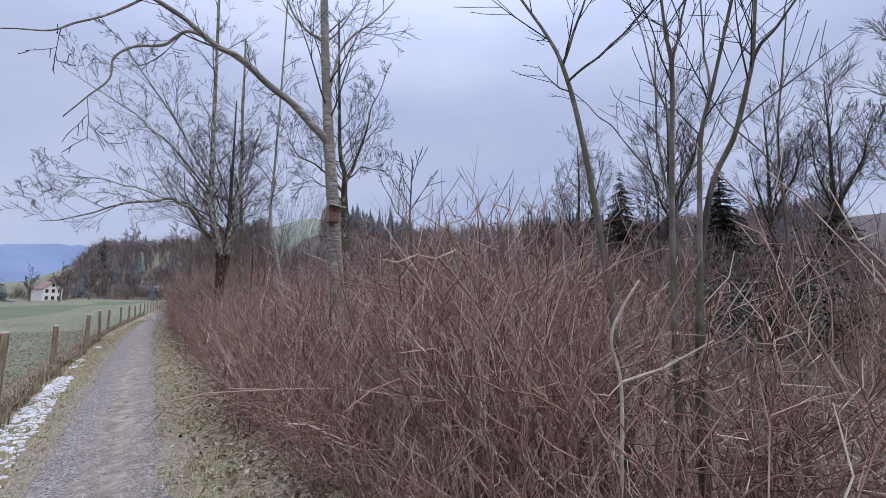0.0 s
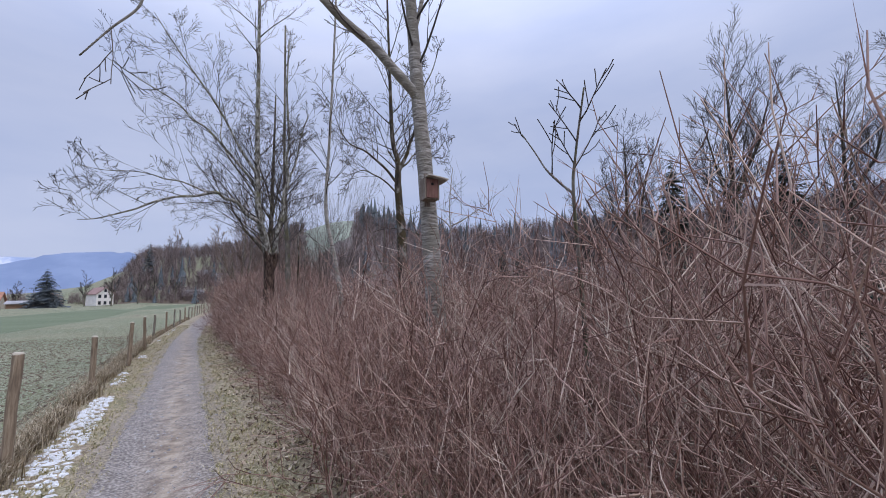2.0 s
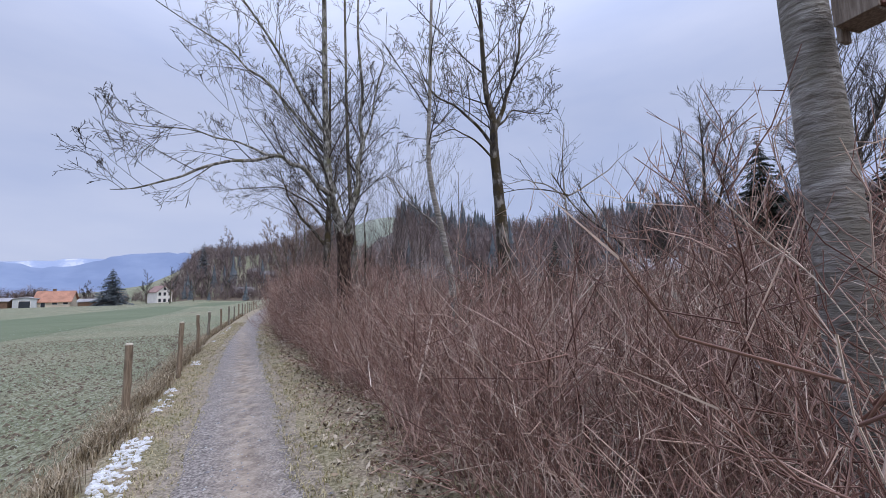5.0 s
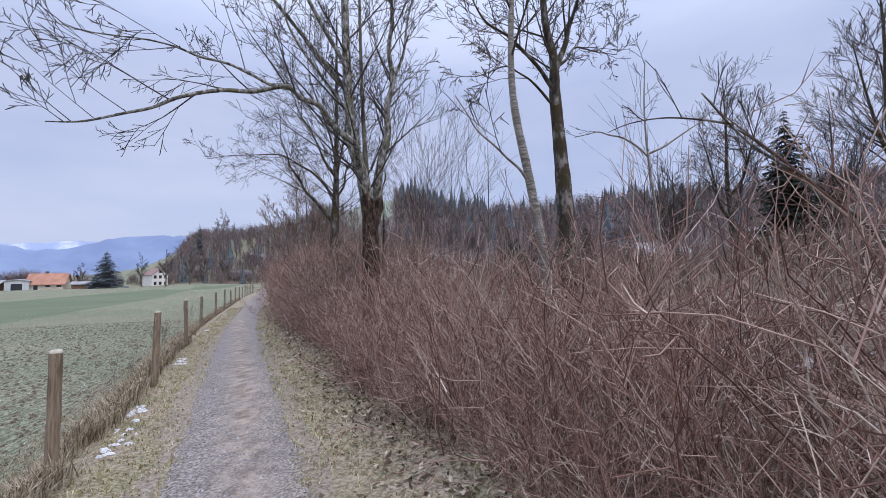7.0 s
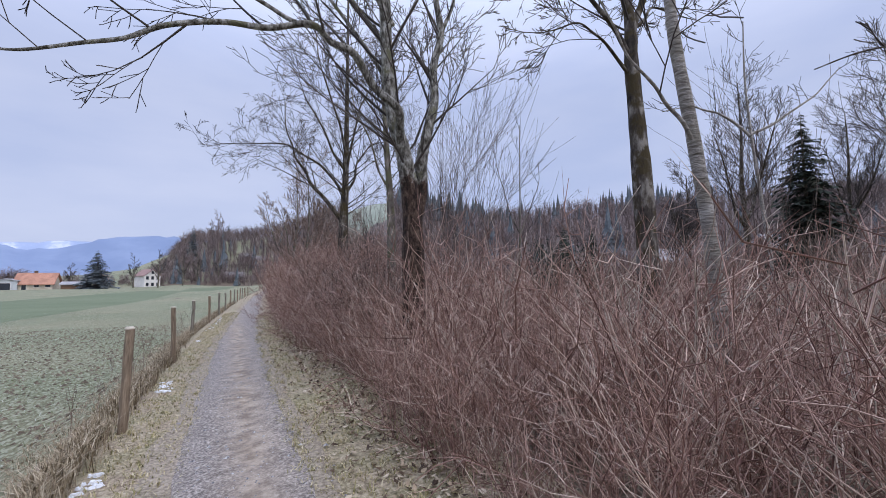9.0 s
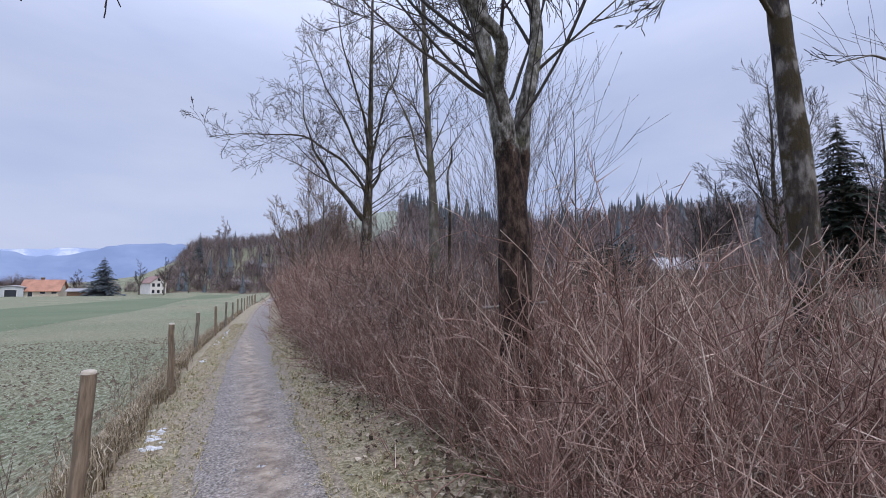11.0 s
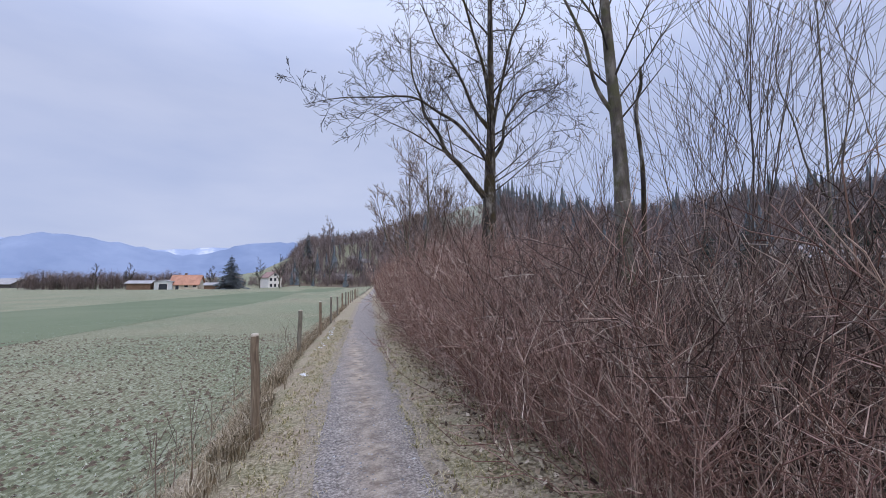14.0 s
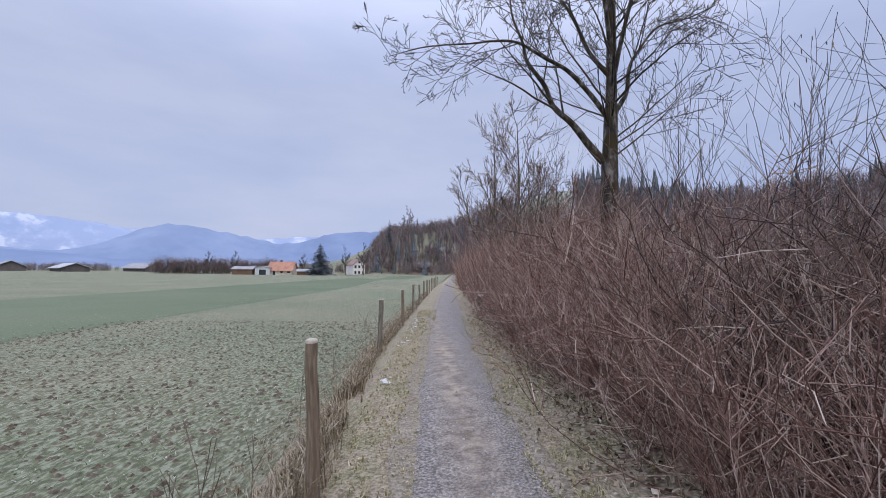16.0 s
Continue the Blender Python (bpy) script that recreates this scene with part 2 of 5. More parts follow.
M_BOXRED = material("reddish_nest_box_front", two_scale(12, 3, [(0.3, (0.11, 0.055, 0.045)), (0.7, (0.22, 0.115, 0.095))], [(0.3, (0.14, 0.07, 0.06)), (0.7, (0.2, 0.11, 0.09))], 0.4, 0.5, 0.006, (6, 6, 0.5)))
M_ROOFBOARD = material("pale_roof_board", two_scale(14, 3, [(0.3, (0.36, 0.32, 0.27)), (0.7, (0.60, 0.56, 0.50))], [(0.3, (0.4, 0.36, 0.31)), (0.7, (0.56, 0.52, 0.47))], 0.4, 0.4, 0.005))


def plain(col, var=0.12, scale=3.0):
    lo, hi = tuple(c * (1 - var) for c in col), tuple(min(1, c * (1 + var)) for c in col)
    return two_scale(scale, scale * 0.15, [(0.3, lo), (0.7, hi)], [(0.3, lo), (0.7, hi)], 0.5, 0.2, 0.02)


M_BLACK = material("hole_shade", plain((0.012, 0.011, 0.01)))
M_TILE = material("orange_roof_tiles", plain((0.43, 0.225, 0.155), 0.25))
M_BROWNROOF = material("faded_red_brown_roof", plain((0.30, 0.20, 0.18), 0.2))
M_PLASTER = material("cream_plaster", plain((0.66, 0.58, 0.47)))
M_WHITE = material("white_plaster", plain((0.74, 0.71, 0.68)))
M_GREYROOF = material("grey_roof", plain((0.36, 0.35, 0.36), 0.2))
M_TIMBERWALL = material("brown_boarding", plain((0.20, 0.125, 0.085), 0.25))
M_PALEWALL = material("pale_grey_cladding", plain((0.52, 0.54, 0.55)))
M_GLASSY = material("window_glass", plain((0.03, 0.035, 0.045)), 0.08, 0.5)
M_METALWHITE = material("pale_coated_metal", plain((0.50, 0.50, 0.51)), 0.5)
M_CARDARK = material("dark_car_paint", plain((0.05, 0.055, 0.065)), 0.25, 0.5)
M_BARNWALL = material("weathered_dark_barn_boards", plain((0.13, 0.115, 0.11), 0.25))
M_DARKROOF = material("dull_grey_roof", plain((0.20, 0.195, 0.20), 0.2))
M_TYRE = material("tyre_rubber", plain((0.025, 0.025, 0.026)))
# Mountain base colours hold the blue of distant air; no haze is rendered.
M_MOUNT = material("haze_blue_mountain", two_scale(0.004, 0.0012, [(0.4, (0.18, 0.235, 0.36)), (0.66, (0.25, 0.31, 0.44))], [(0.35, (0.19, 0.25, 0.38)), (0.7, (0.28, 0.34, 0.47))], 0.5, 0.1, 5.0))
M_MOUNTSNOW = material("haze_blue_snowy_mountain", two_scale(0.009, 0.002, [(0.45, (0.30, 0.37, 0.53)), (0.62, (0.38, 0.45, 0.60)), (0.74, (0.66, 0.69, 0.75))], [(0.3, (0.33, 0.40, 0.57)), (0.7, (0.42, 0.48, 0.63))], 0.35, 0.1, 5.0))


def water_build(nt, b):
    b.inputs["Base Color"].default_value = (0.10, 0.10, 0.09, 1)
    b.inputs["Specular IOR Level"].default_value = 0.6
    bumped(nt, b, noise_of(nt, 5, 3, (1, 0.4, 1)), 0.25, 0.02)


M_WATER = material("creek_water", water_build, 0.06, 0.6)


# ---- mesh helpers ----
class Tubes:
    """Collects tapered tubes and loose faces, and links them as one mesh."""

    def __init__(self):
        self.v, self.f = [], []

    def tube(self, pts, rad, sides=5, cap=False):
        n, base = len(pts), len(self.v)
        side = None
        for i in range(n):
            d = (pts[min(i + 1, n - 1)] - pts[max(i - 1, 0)]).normalized()
            if side is None:
                side = d.orthogonal().normalized()
            side = (side - d * side.dot(d)).normalized()
            up = d.cross(side)
            for k in range(sides):
                a = 2 * math.pi * k / sides
                self.v.append(pts[i] + (side * math.cos(a) + up * math.sin(a)) * rad[i])
        for i in range(n - 1):
            for k in range(sides):
                a, b = base + i * sides + k, base + i * sides + (k + 1) % sides
                self.f.append((a, b, b + sides, a + sides))
        if cap:
            self.f.append(tuple(base + (n - 1) * sides + k for k in range(sides)))

    def face(self, *pts):
        base = len(self.v)
        self.v.extend(pts)
        self.f.append(tuple(range(base, base + len(pts))))

    def mesh(self, name, mat, smooth=True):
        me = bpy.data.meshes.new(name)
        me.from_pydata([tuple(p) for p in self.v], [], self.f)
        me.materials.append(mat)
        if smooth:
            me.shade_smooth()
        me.update()
        return me

    def link(self, name, mat, parent=None, smooth=True, label=""):
        ob = new(name, self.mesh(name, mat, smooth))
        if parent:
            ob.parent = parent
        if label:
            ob["label"] = label
        return ob


def part(name, bm, mat, parent, label="", at=None):
    me = bpy.data.meshes.new(name)
    bm.to_mesh(me)
    bm.free()
    me.materials.append(mat)
    ob = new(name, me)
    ob.parent = parent
    if at is not None:
        ob.matrix_basis = at
    if label:
        ob["label"] = label
    return ob


def box_bm(x0, x1, y0, y1, z0, z1, bevel=0.0):
    bm = bmesh.new()
    bmesh.ops.create_cube(bm, size=1)
    bmesh.ops.transform(bm, matrix=Matrix.Translation(((x0 + x1) / 2, (y0 + y1) / 2, (z0 + z1) / 2)) @ Matrix.Diagonal((x1 - x0, y1 - y0, z1 - z0, 1)), verts=bm.verts)
    if bevel:
        bmesh.ops.bevel(bm, geom=bm.edges[:], offset=bevel, segments=2, affect="EDGES")
    return bm


def prism_bm(profile, y0, y1):
    """A profile in x and z drawn out from y0 to y1."""
    bm = bmesh.new()
    a = [bm.verts.new((x, y0, z)) for x, z in profile]
    b = [bm.verts.new((x, y1, z)) for x, z in profile]
    n = len(profile)
    bm.faces.new(a)
    bm.faces.new(b[::-1])
    for i in range(n):
        bm.faces.new((a[i], b[i], b[(i + 1) % n], a[(i + 1) % n]))
    bmesh.ops.recalc_face_normals(bm, faces=bm.faces)
    return bm


def rvec(rng):
    return Vector((rng.gauss(0, 1), rng.gauss(0, 1), rng.gauss(0, 1)))


def smooth01(a, b, x):
    t = min(1.0, max(0.0, (x - a) / (b - a)))
    return t * t * (3 - 2 * t)


# ---- the lie of the land ----
def centre(y):
    """The middle of the path, which bends gently to the right."""
    bend = 0.062 * 2.0 * math.log1p(math.exp(min(60.0, (y - 19.0) / 2.0)))
    return 0.24 + bend + (0.0003 * (y - 40) ** 2 if y > 40 else 0.0)


def fence(y):
    """The line of posts and long grass, which leaves the path a little where it bends."""
    return centre(y) - 0.98 - 0.24 * smooth01(17, 23, y)


def hill_height(x, y):
    dx, dy = x, y - 10
    rho, th = math.hypot(dx, dy), math.degrees(math.atan2(dx, dy))
    crest = 28.0 * smooth01(-9, -4, th) - 1 * smooth01(12, 40, th) + 12 * math.exp(-((th - 16) / 9) ** 2)
    crest *= 1 - smooth01(150, 178, th)
    toe = 80 + 105 * (1 - smooth01(0, 24, th))
    return crest * smooth01(toe, toe + 120, rho) + 1.5 * crest / 28 * math.sin(x * 0.05) * math.cos(y * 0.043)


def ground_z(x, y):
    u = x - centre(y)
    z = 0.0
    if u < -0.85:
        z = -0.42 * smooth01(0.85, 2.3, -u)
    if u < -3:
        z += -0.10 * smooth01(3, 60, -u)
    if u > 1.0:
        z = 0.04 * smooth01(1.0, 1.5, u) - 0.45 * smooth01(2.6, 5.2, u)
        creek = smooth01(5.0, 5.7, u) * (1 - smooth01(7.5, 8.4, u))
        z -= 0.55 * creek
        z += 0.75 * smooth01(8.0, 14.0, u)
    z += 0.012 * noise.noise(Vector((x * 1.3, y * 1.3, 0))) * (0 if u < -2.6 else 1 if abs(u) > 0.5 else 0.3)
    return z + hill_height(x, y)


def axis(near0, near1, step, far0, far1, grow=1.22):
    out = list(np.arange(near0, near1 + step / 2, step))
    s, v = step, near1
    while v < far1:
        s *= grow
        v += s
        out.append(min(v, far1))
    s, v = step, near0
    while v > far0:
        s *= grow
        v -= s
        out.insert(0, max(v, far0))
    return out


def sheet(name, xs, ys, zf, mat, label, category="ground"):
    nx = len(xs)
    verts = [(x, y, zf(x, y)) for y in ys for x in xs]
    faces = [(j * nx + i, j * nx + i + 1, (j + 1) * nx + i + 1, (j + 1) * nx + i) for j in range(len(ys) - 1) for i in range(nx - 1)]
    me = bpy.data.meshes.new(name)
    me.from_pydata(verts, [], faces)
    me.materials.append(mat)
    me.shade_smooth()
    return tagged(new(name, me), label, category, kind="structure")


def strip(name, u0, u1, y0, y1, lift_z, mat, label, category, edge=0.06, du=0.12, dy=0.25):
    """A sheet that follows the path between two offsets from its middle, with uneven edges."""
    ys = list(np.arange(y0, 40, dy)) + list(np.arange(40, y1 + 0.1, 1.0))
    n = max(2, int((u1 - u0) / du) + 1)
    verts, faces = [], []
    for y in ys:
        a = u0 + edge * noise.noise(Vector((u0 * 7, y * 1.1, 3))) + edge * 0.25 * noise.noise(Vector((u0 * 3, y * 4.3, 1)))
        b = u1 + edge * noise.noise(Vector((u1 * 7, y * 1.1, 5))) + edge * 0.25 * noise.noise(Vector((u1 * 3, y * 4.3, 2)))
        for i in range(n):
            u = a + (b - a) * i / (n - 1)
            x = centre(y) + u
            drop = -0.03 if i in (0, n - 1) else 0.0
            verts.append((x, y, ground_z(x, y) + lift_z + drop))
    for j in range(len(ys) - 1):
        for i in range(n - 1):
            faces.append((j * n + i, j * n + i + 1, (j + 1) * n + i + 1, (j + 1) * n + i))
    me = bpy.data.meshes.new(name)
    me.from_pydata(verts, [], faces)
    me.materials.append(mat)
    me.shade_smooth()
    return tagged(new(name, me), label, category, kind="structure")


sheet("ground", axis(-6, 14, 0.25, -2600, 2600), axis(-6, 34, 0.3, -1500, 2600), ground_z, M_SOIL, "brown earth with leaf litter, wooded slope in the distance")
# hillside woodland floor lies on the ground sheet
sheet("hillside", list(np.arange(-60, 420, 6.0)), list(np.arange(-130, 420, 6.0)),
      lambda x, y: ground_z(x, y) + (0.25 if hill_height(x, y) > 1.2 and x < 414 and y < 414 else -2.0), M_HILL, "brown woodland floor on the hillside")
strip("verge", -1.75, 1.75, -6, 130, 0.010, M_VERGE, "short yellowed winter turf beside the path", "grass verge", 0.10)
strip("path", -0.47, 0.45, -6, 130, 0.028, M_PATH, "grey compacted gravel footpath with a worn tan middle", "path", 0.07, 0.09, 0.12)
M_SHOULDER = material("trodden_tan_earth", two_scale(40, 2.5, [(0.3, (0.13, 0.105, 0.08)), (0.5, (0.30, 0.25, 0.19)), (0.7, (0.47, 0.405, 0.325))],
                      [(0.3, (0.27, 0.23, 0.165)), (0.7, (0.37, 0.315, 0.245))], 0.45, 0.8, 0.02))
strip("path_shoulder", -0.64, -0.36, -6, 60, 0.019, M_SHOULDER, "trodden tan earth with thin grass along the gravel", "path edge", 0.14, 0.06)
strip("path_shoulder", 0.34, 0.60, -6, 60, 0.019, M_SHOULDER, "trodden tan earth with thin grass along the gravel", "path edge", 0.14, 0.06)
FX = [-1.28, -1.5, -1.7, -1.95, -2.3, -2.8, -3.4, -4.2, -5.2, -6.5, -8, -9.5, -10.8]
FY = list(np.arange(-12, 40, 0.5)) + list(np.arange(40, 176, 3.0))
def field_sheet(name, xs, ys, mat, label, lift_z):
    """Ground cover whose columns run parallel to the path."""
    nx = len(xs)
    verts = []
    for y in ys:
        for i, x in enumerate(xs):
            xx = x + centre(y) - 0.26
            verts.append((xx, y, ground_z(xx, y) + lift_z + 0.003 * max(0, y - 60) - (0.012 if i in (0, nx - 1) else 0.0)))
    faces = [(j * nx + i, j * nx + i + 1, (j + 1) * nx + i + 1, (j + 1) * nx + i) for j in range(len(ys) - 1) for i in range(nx - 1)]
    me = bpy.data.meshes.new(name)
    me.from_pydata(verts, [], faces)
    me.materials.append(mat)
    me.shade_smooth()
    return tagged(new(name, me), label, "field", kind="structure")


field_sheet("field", FX[::-1], FY, M_FIELD, "frosted green winter crop field", 0.025)
field_sheet("meadow", [-25, -22, -19, -16, -13, -10.4], FY, M_FIELD2, "darker green grass strip between the crop fields", 0.035)
field_sheet("far_field", [-2000, -1200, -700, -400, -260, -190, -140, -100, -75, -55, -42, -32, -24.6], FY + [200, 240, 300, 400, 600, 900, 1400], M_FIELD, "pale frosted fields reaching to the valley edge", 0.02)
sheet("end_field", list(np.arange(-44, 22, 3.0)), list(np.arange(174, 320, 6.0)), lambda x, y: ground_z(x, y) + 0.38, M_FIELD, "frosted green grass before the houses", "field")


# ---- trees ----
def grow(tb, rng, p, d, length, r, depth, up=0.12, wob=0.16, spread=0.75, kids=5, sides=4, first=0.2, rmin=0.0035):
    n = 3 if depth == 0 else max(4, min(9, int(length / 0.24)))
    pts, rad = [p.copy()], [r]
    d = d.normalized()
    ds = []
    for i in range(n):
        d = (d + rvec(rng) * wob * 0.5 + Vector((0, 0, up * 0.5))).normalized()
        p = p + d * (length / n)
        pts.append(p.copy())
        ds.append(d.copy())
        rad.append(max(rmin, r * (1 - 0.78 * (i + 1) / n)))
    tb.tube(pts, rad, sides if depth > 0 else 3)
    if depth <= 0:
        return
    for k in range(kids):
        f = first + (1 - first) * (k + rng.random()) / kids
        i = min(n - 1, int(f * n))
        q = pts[i].lerp(pts[i + 1], f * n - i)
        side = ds[i].cross(rvec(rng)).normalized()
        cd = (ds[i] * math.cos(spread) + side * math.sin(spread) * rng.uniform(0.6, 1.1)).normalized()
        grow(tb, rng, q, cd, length * rng.uniform(0.38, 0.70) * (1.15 - 0.5 * f), max(rmin, rad[i] * 0.55), depth - 1, up, wob * 1.05, spread, max(3, kids - 1), 3, 0.2, rmin)


def bezier(ctrl, n):
    """A smooth run through a few control points."""
    pts = [Vector(c) for c in ctrl]
    pts = [pts[0] * 2 - pts[1]] + pts + [pts[-1] * 2 - pts[-2]]
    out = []
    for s in range(len(pts) - 3):
        a, b, c, d = pts[s:s + 4]
        for i in range(n):
            t = i / n
            out.append(0.5 * ((2 * b) + (c - a) * t + (2 * a - 5 * b + 4 * c - d) * t * t + (3 * b - a - 3 * c + d) * t ** 3))
    out.append(pts[-2])
    return out


def limb_mesh(ctrl, r0, r1, sides=7, n=5, rough=0.06, seed=0):
    rng = random.Random(seed)
    run = bezier(ctrl, n)
    m = len(run) - 1
    rad = [(r0 + (r1 - r0) * (i / m) ** 0.8) * (1 + rough * rng.uniform(-1, 1)) for i in range(m + 1)]
    tb = Tubes()
    tb.tube(run, rad, sides, True)
    return tb, run, rad


def kinked(ctrl, seed):
    """The same run with small sideways kinks between its points."""
    rng = random.Random(seed)
    out = [Vector(ctrl[0])]
    for a, b in zip(ctrl, ctrl[1:]):
        a, b = Vector(a), Vector(b)
        gap = (b - a).length
        out += [a.lerp(b, 0.5) + rvec(rng) * gap * 0.045, b]
    return out


def bare_tree(label, base, trunk, r0, r1, limbs=(), bark=M_BARK_BROWN, seed=1, twigs=26, twig_len=1.6, depth=2, kids=5, up=0.15, spread=0.75, start=0.35, sides=12, root=1.35, limb_twigs=9, category="tree", group="", rmin=0.0038, crown_mat=M_TWIG):
    """A leafless tree: trunk, its main limbs, and a crown of twigs. Points are offsets from the base."""
    rng = random.Random(seed)
    holder = tagged(new("tree"), label, category, group)
    holder.location = base
    tb, run, rad = limb_mesh([(0, 0, -0.3)] + list(trunk), r0 * root, r1, sides, 6, 0.05, seed)
    tb.link("trunk", bark, holder)
    crown = Tubes()
    m = len(run) - 1

    def sprout(run, rad, count, length, lo, rise=0.0):
        m = len(run) - 1
        for k in range(count):
            f = lo + (1 - lo) * (k + rng.random()) / count
            i = min(m - 1, int(f * m))
            q = run[i].lerp(run[i + 1], f * m - i)
            along = (run[i + 1] - run[i]).normalized()
            side = along.cross(rvec(rng)).normalized()
            d = along * math.cos(spread) + side * math.sin(spread) + Vector((0, 0, rise))
            grow(crown, rng, q, d, length * rng.uniform(0.6, 1.25) * (1.2 - (0.75 if rise else 0.55) * f), max(rmin * 1.5, min(rad[i] * 0.42, twig_len * 0.0105)), depth, up * 0.7, 0.13, spread * 0.9, kids, 4, 0.2, rmin)

    sprout(run, rad, twigs, twig_len, start)
    for j, (ctrl, a, b) in enumerate(limbs):
        lt, lrun, lrad = limb_mesh(kinked(ctrl, seed * 31 + j), a, b, 7, 5, 0.06, seed * 31 + j)
        lt.link("limb", bark, holder)
        sprout(lrun, lrad, limb_twigs if a > 0.03 else limb_twigs * 2 // 3, twig_len * 0.8, 0.25, 0.3)
    crown.link("crown", crown_mat, holder, label="fine dark leafless twigs")
    return holder


def spruce(label, base, height, width, seed, mat=M_NEEDLE, tiers=46, group=""):
    """A conifer: trunk and a crown of drooping needled sprays."""
    rng = random.Random(seed)
    holder = tagged(new("spruce"), label, "conifer", group)
    holder.location = base
    tb = Tubes()
    tb.tube([Vector((0, 0, -0.3)), Vector((0, 0, height * 0.5)), Vector((0, 0, height))], [height * 0.016, height * 0.01, 0.01], 7)
    tb.link("trunk", M_BARK_BROWN, holder)
    cr = Tubes()
    for k in range(tiers):
        f = k / tiers
        z = height * (0.06 + 0.94 * f) + rng.uniform(-0.12, 0.12)
        reach = width * 0.5 * (1 - f) ** 0.85 + 0.08
        for j in range(12):
            a = rng.random() * 6.283
            r = reach * rng.uniform(0.45, 1.12)
            tip = Vector((math.cos(a) * r, math.sin(a) * r, z - r * rng.uniform(0.05, 0.4)))
            root = Vector((0, 0, z + 0.05))
            side = Vector((-math.sin(a), math.cos(a), 0))
            for s in range(5):
                g0 = s / 5
                q = root.lerp(tip, g0 + 0.08)
                w = r * 0.34 * (1.1 - g0)
                for sg in (-1, 1):
                    e = root.lerp(tip, min(1, g0 + 0.4)) + side * sg * w + Vector((0, 0, -rng.uniform(0.02, 0.22) * (0.4 + r * 0.4)))
                    cr.face(q, e, root.lerp(tip, min(1.0, g0 + 0.28)))
    cr.link("crown", mat, holder, smooth=False)
    return holder


def evergreen_bush(label, base, width, height, seed):
    """A broad-leaved evergreen bush: stems and a loose mass of small leaves in clumps."""
    rng = random.Random(seed)
    holder = tagged(new("bush"), label, "bush")
    holder.location = base
    st, lf = Tubes(), Tubes()
    for k in range(26):
        d = Vector((rng.gauss(0, 0.35), rng.gauss(0, 0.35), 1)).normalized()
        grow(st, rng, Vector((0, 0, -0.1)), d, height * rng.uniform(0.5, 0.95), 0.018, 1, 0.05, 0.2, 0.7, 5, 4)
    for k in range(120):
        a, r = rng.random() * 6.283, width * 0.5 * math.sqrt(rng.random())
        c = Vector((math.cos(a) * r, math.sin(a) * r, height * rng.uniform(0.12, 0.97) * (1 - 0.45 * (2 * r / width) ** 2)))
        for j in range(34):
            p = c + rvec(rng) * 0.13
            o, q = rvec(rng).normalized() * rng.uniform(0.03, 0.055), rvec(rng).normalized() * 0.02
            lf.face(p - o, p + q, p + o, p - q)
    st.link("stem", M_BARK_DARK, holder)
    tagged(lf.link("foliage", M_NEEDLE, holder, smooth=False), kind="stuff")
    return holder


def G(x, y, dz=0.0):
    return (x, y, ground_z(x, y) + dz)


def rel(base, pts, dy=0.0):
    """Limb points given as (x, z) in the plane of the tree, or (x, y, z), as offsets."""
    out = []
    for p in pts:
        x, y, z = p if len(p) == 3 else (p[0], base[1], p[1])
        out.append((x - base[0], y - base[1], z - base[2]))
    return out


b1 = G(2.63, 5.95)
bare_tree("grey ringed poplar trunk in the hedge carrying a nest box", b1,
          rel(b1, [(2.57, 1.3), (2.47, 2.7), (2.38, 3.7), (2.27, 5.4), (2.2, 8.0), (2.1, 11.5)]), 0.115, 0.03,
          [(rel(b1, [(2.42, 5.95, 3.50), (1.88, 5.95, 3.95), (1.2, 5.9, 4.35), (0.6, 5.85, 4.6), (0.1, 5.8, 4.75)]), 0.062, 0.018),
           (rel(b1, [(1.25, 5.9, 4.3), (0.65, 6.0, 4.55), (0.15, 6.05, 4.2), (-0.05, 6.05, 3.75), (-0.4, 6.1, 3.25)]), 0.026, 0.006),
           (rel(b1, [(0.25, 5.8, 4.72), (-0.14, 5.8, 4.3), (-0.5, 5.75, 3.98), (-0.95, 5.7, 3.8)]), 0.016, 0.005),
           (rel(b1, [(2.32, 4.95), (2.05, 5.05), (1.72, 5.5)]), 0.03, 0.01),
           (rel(b1, [(2.37, 4.3), (2.52, 4.92), (2.88, 5.42), (3.4, 6.1)]), 0.026, 0.008)],
          M_BARK_GREY, 11, 18, 1.4, 2, 4, start=0.5, root=1.1, limb_twigs=4)

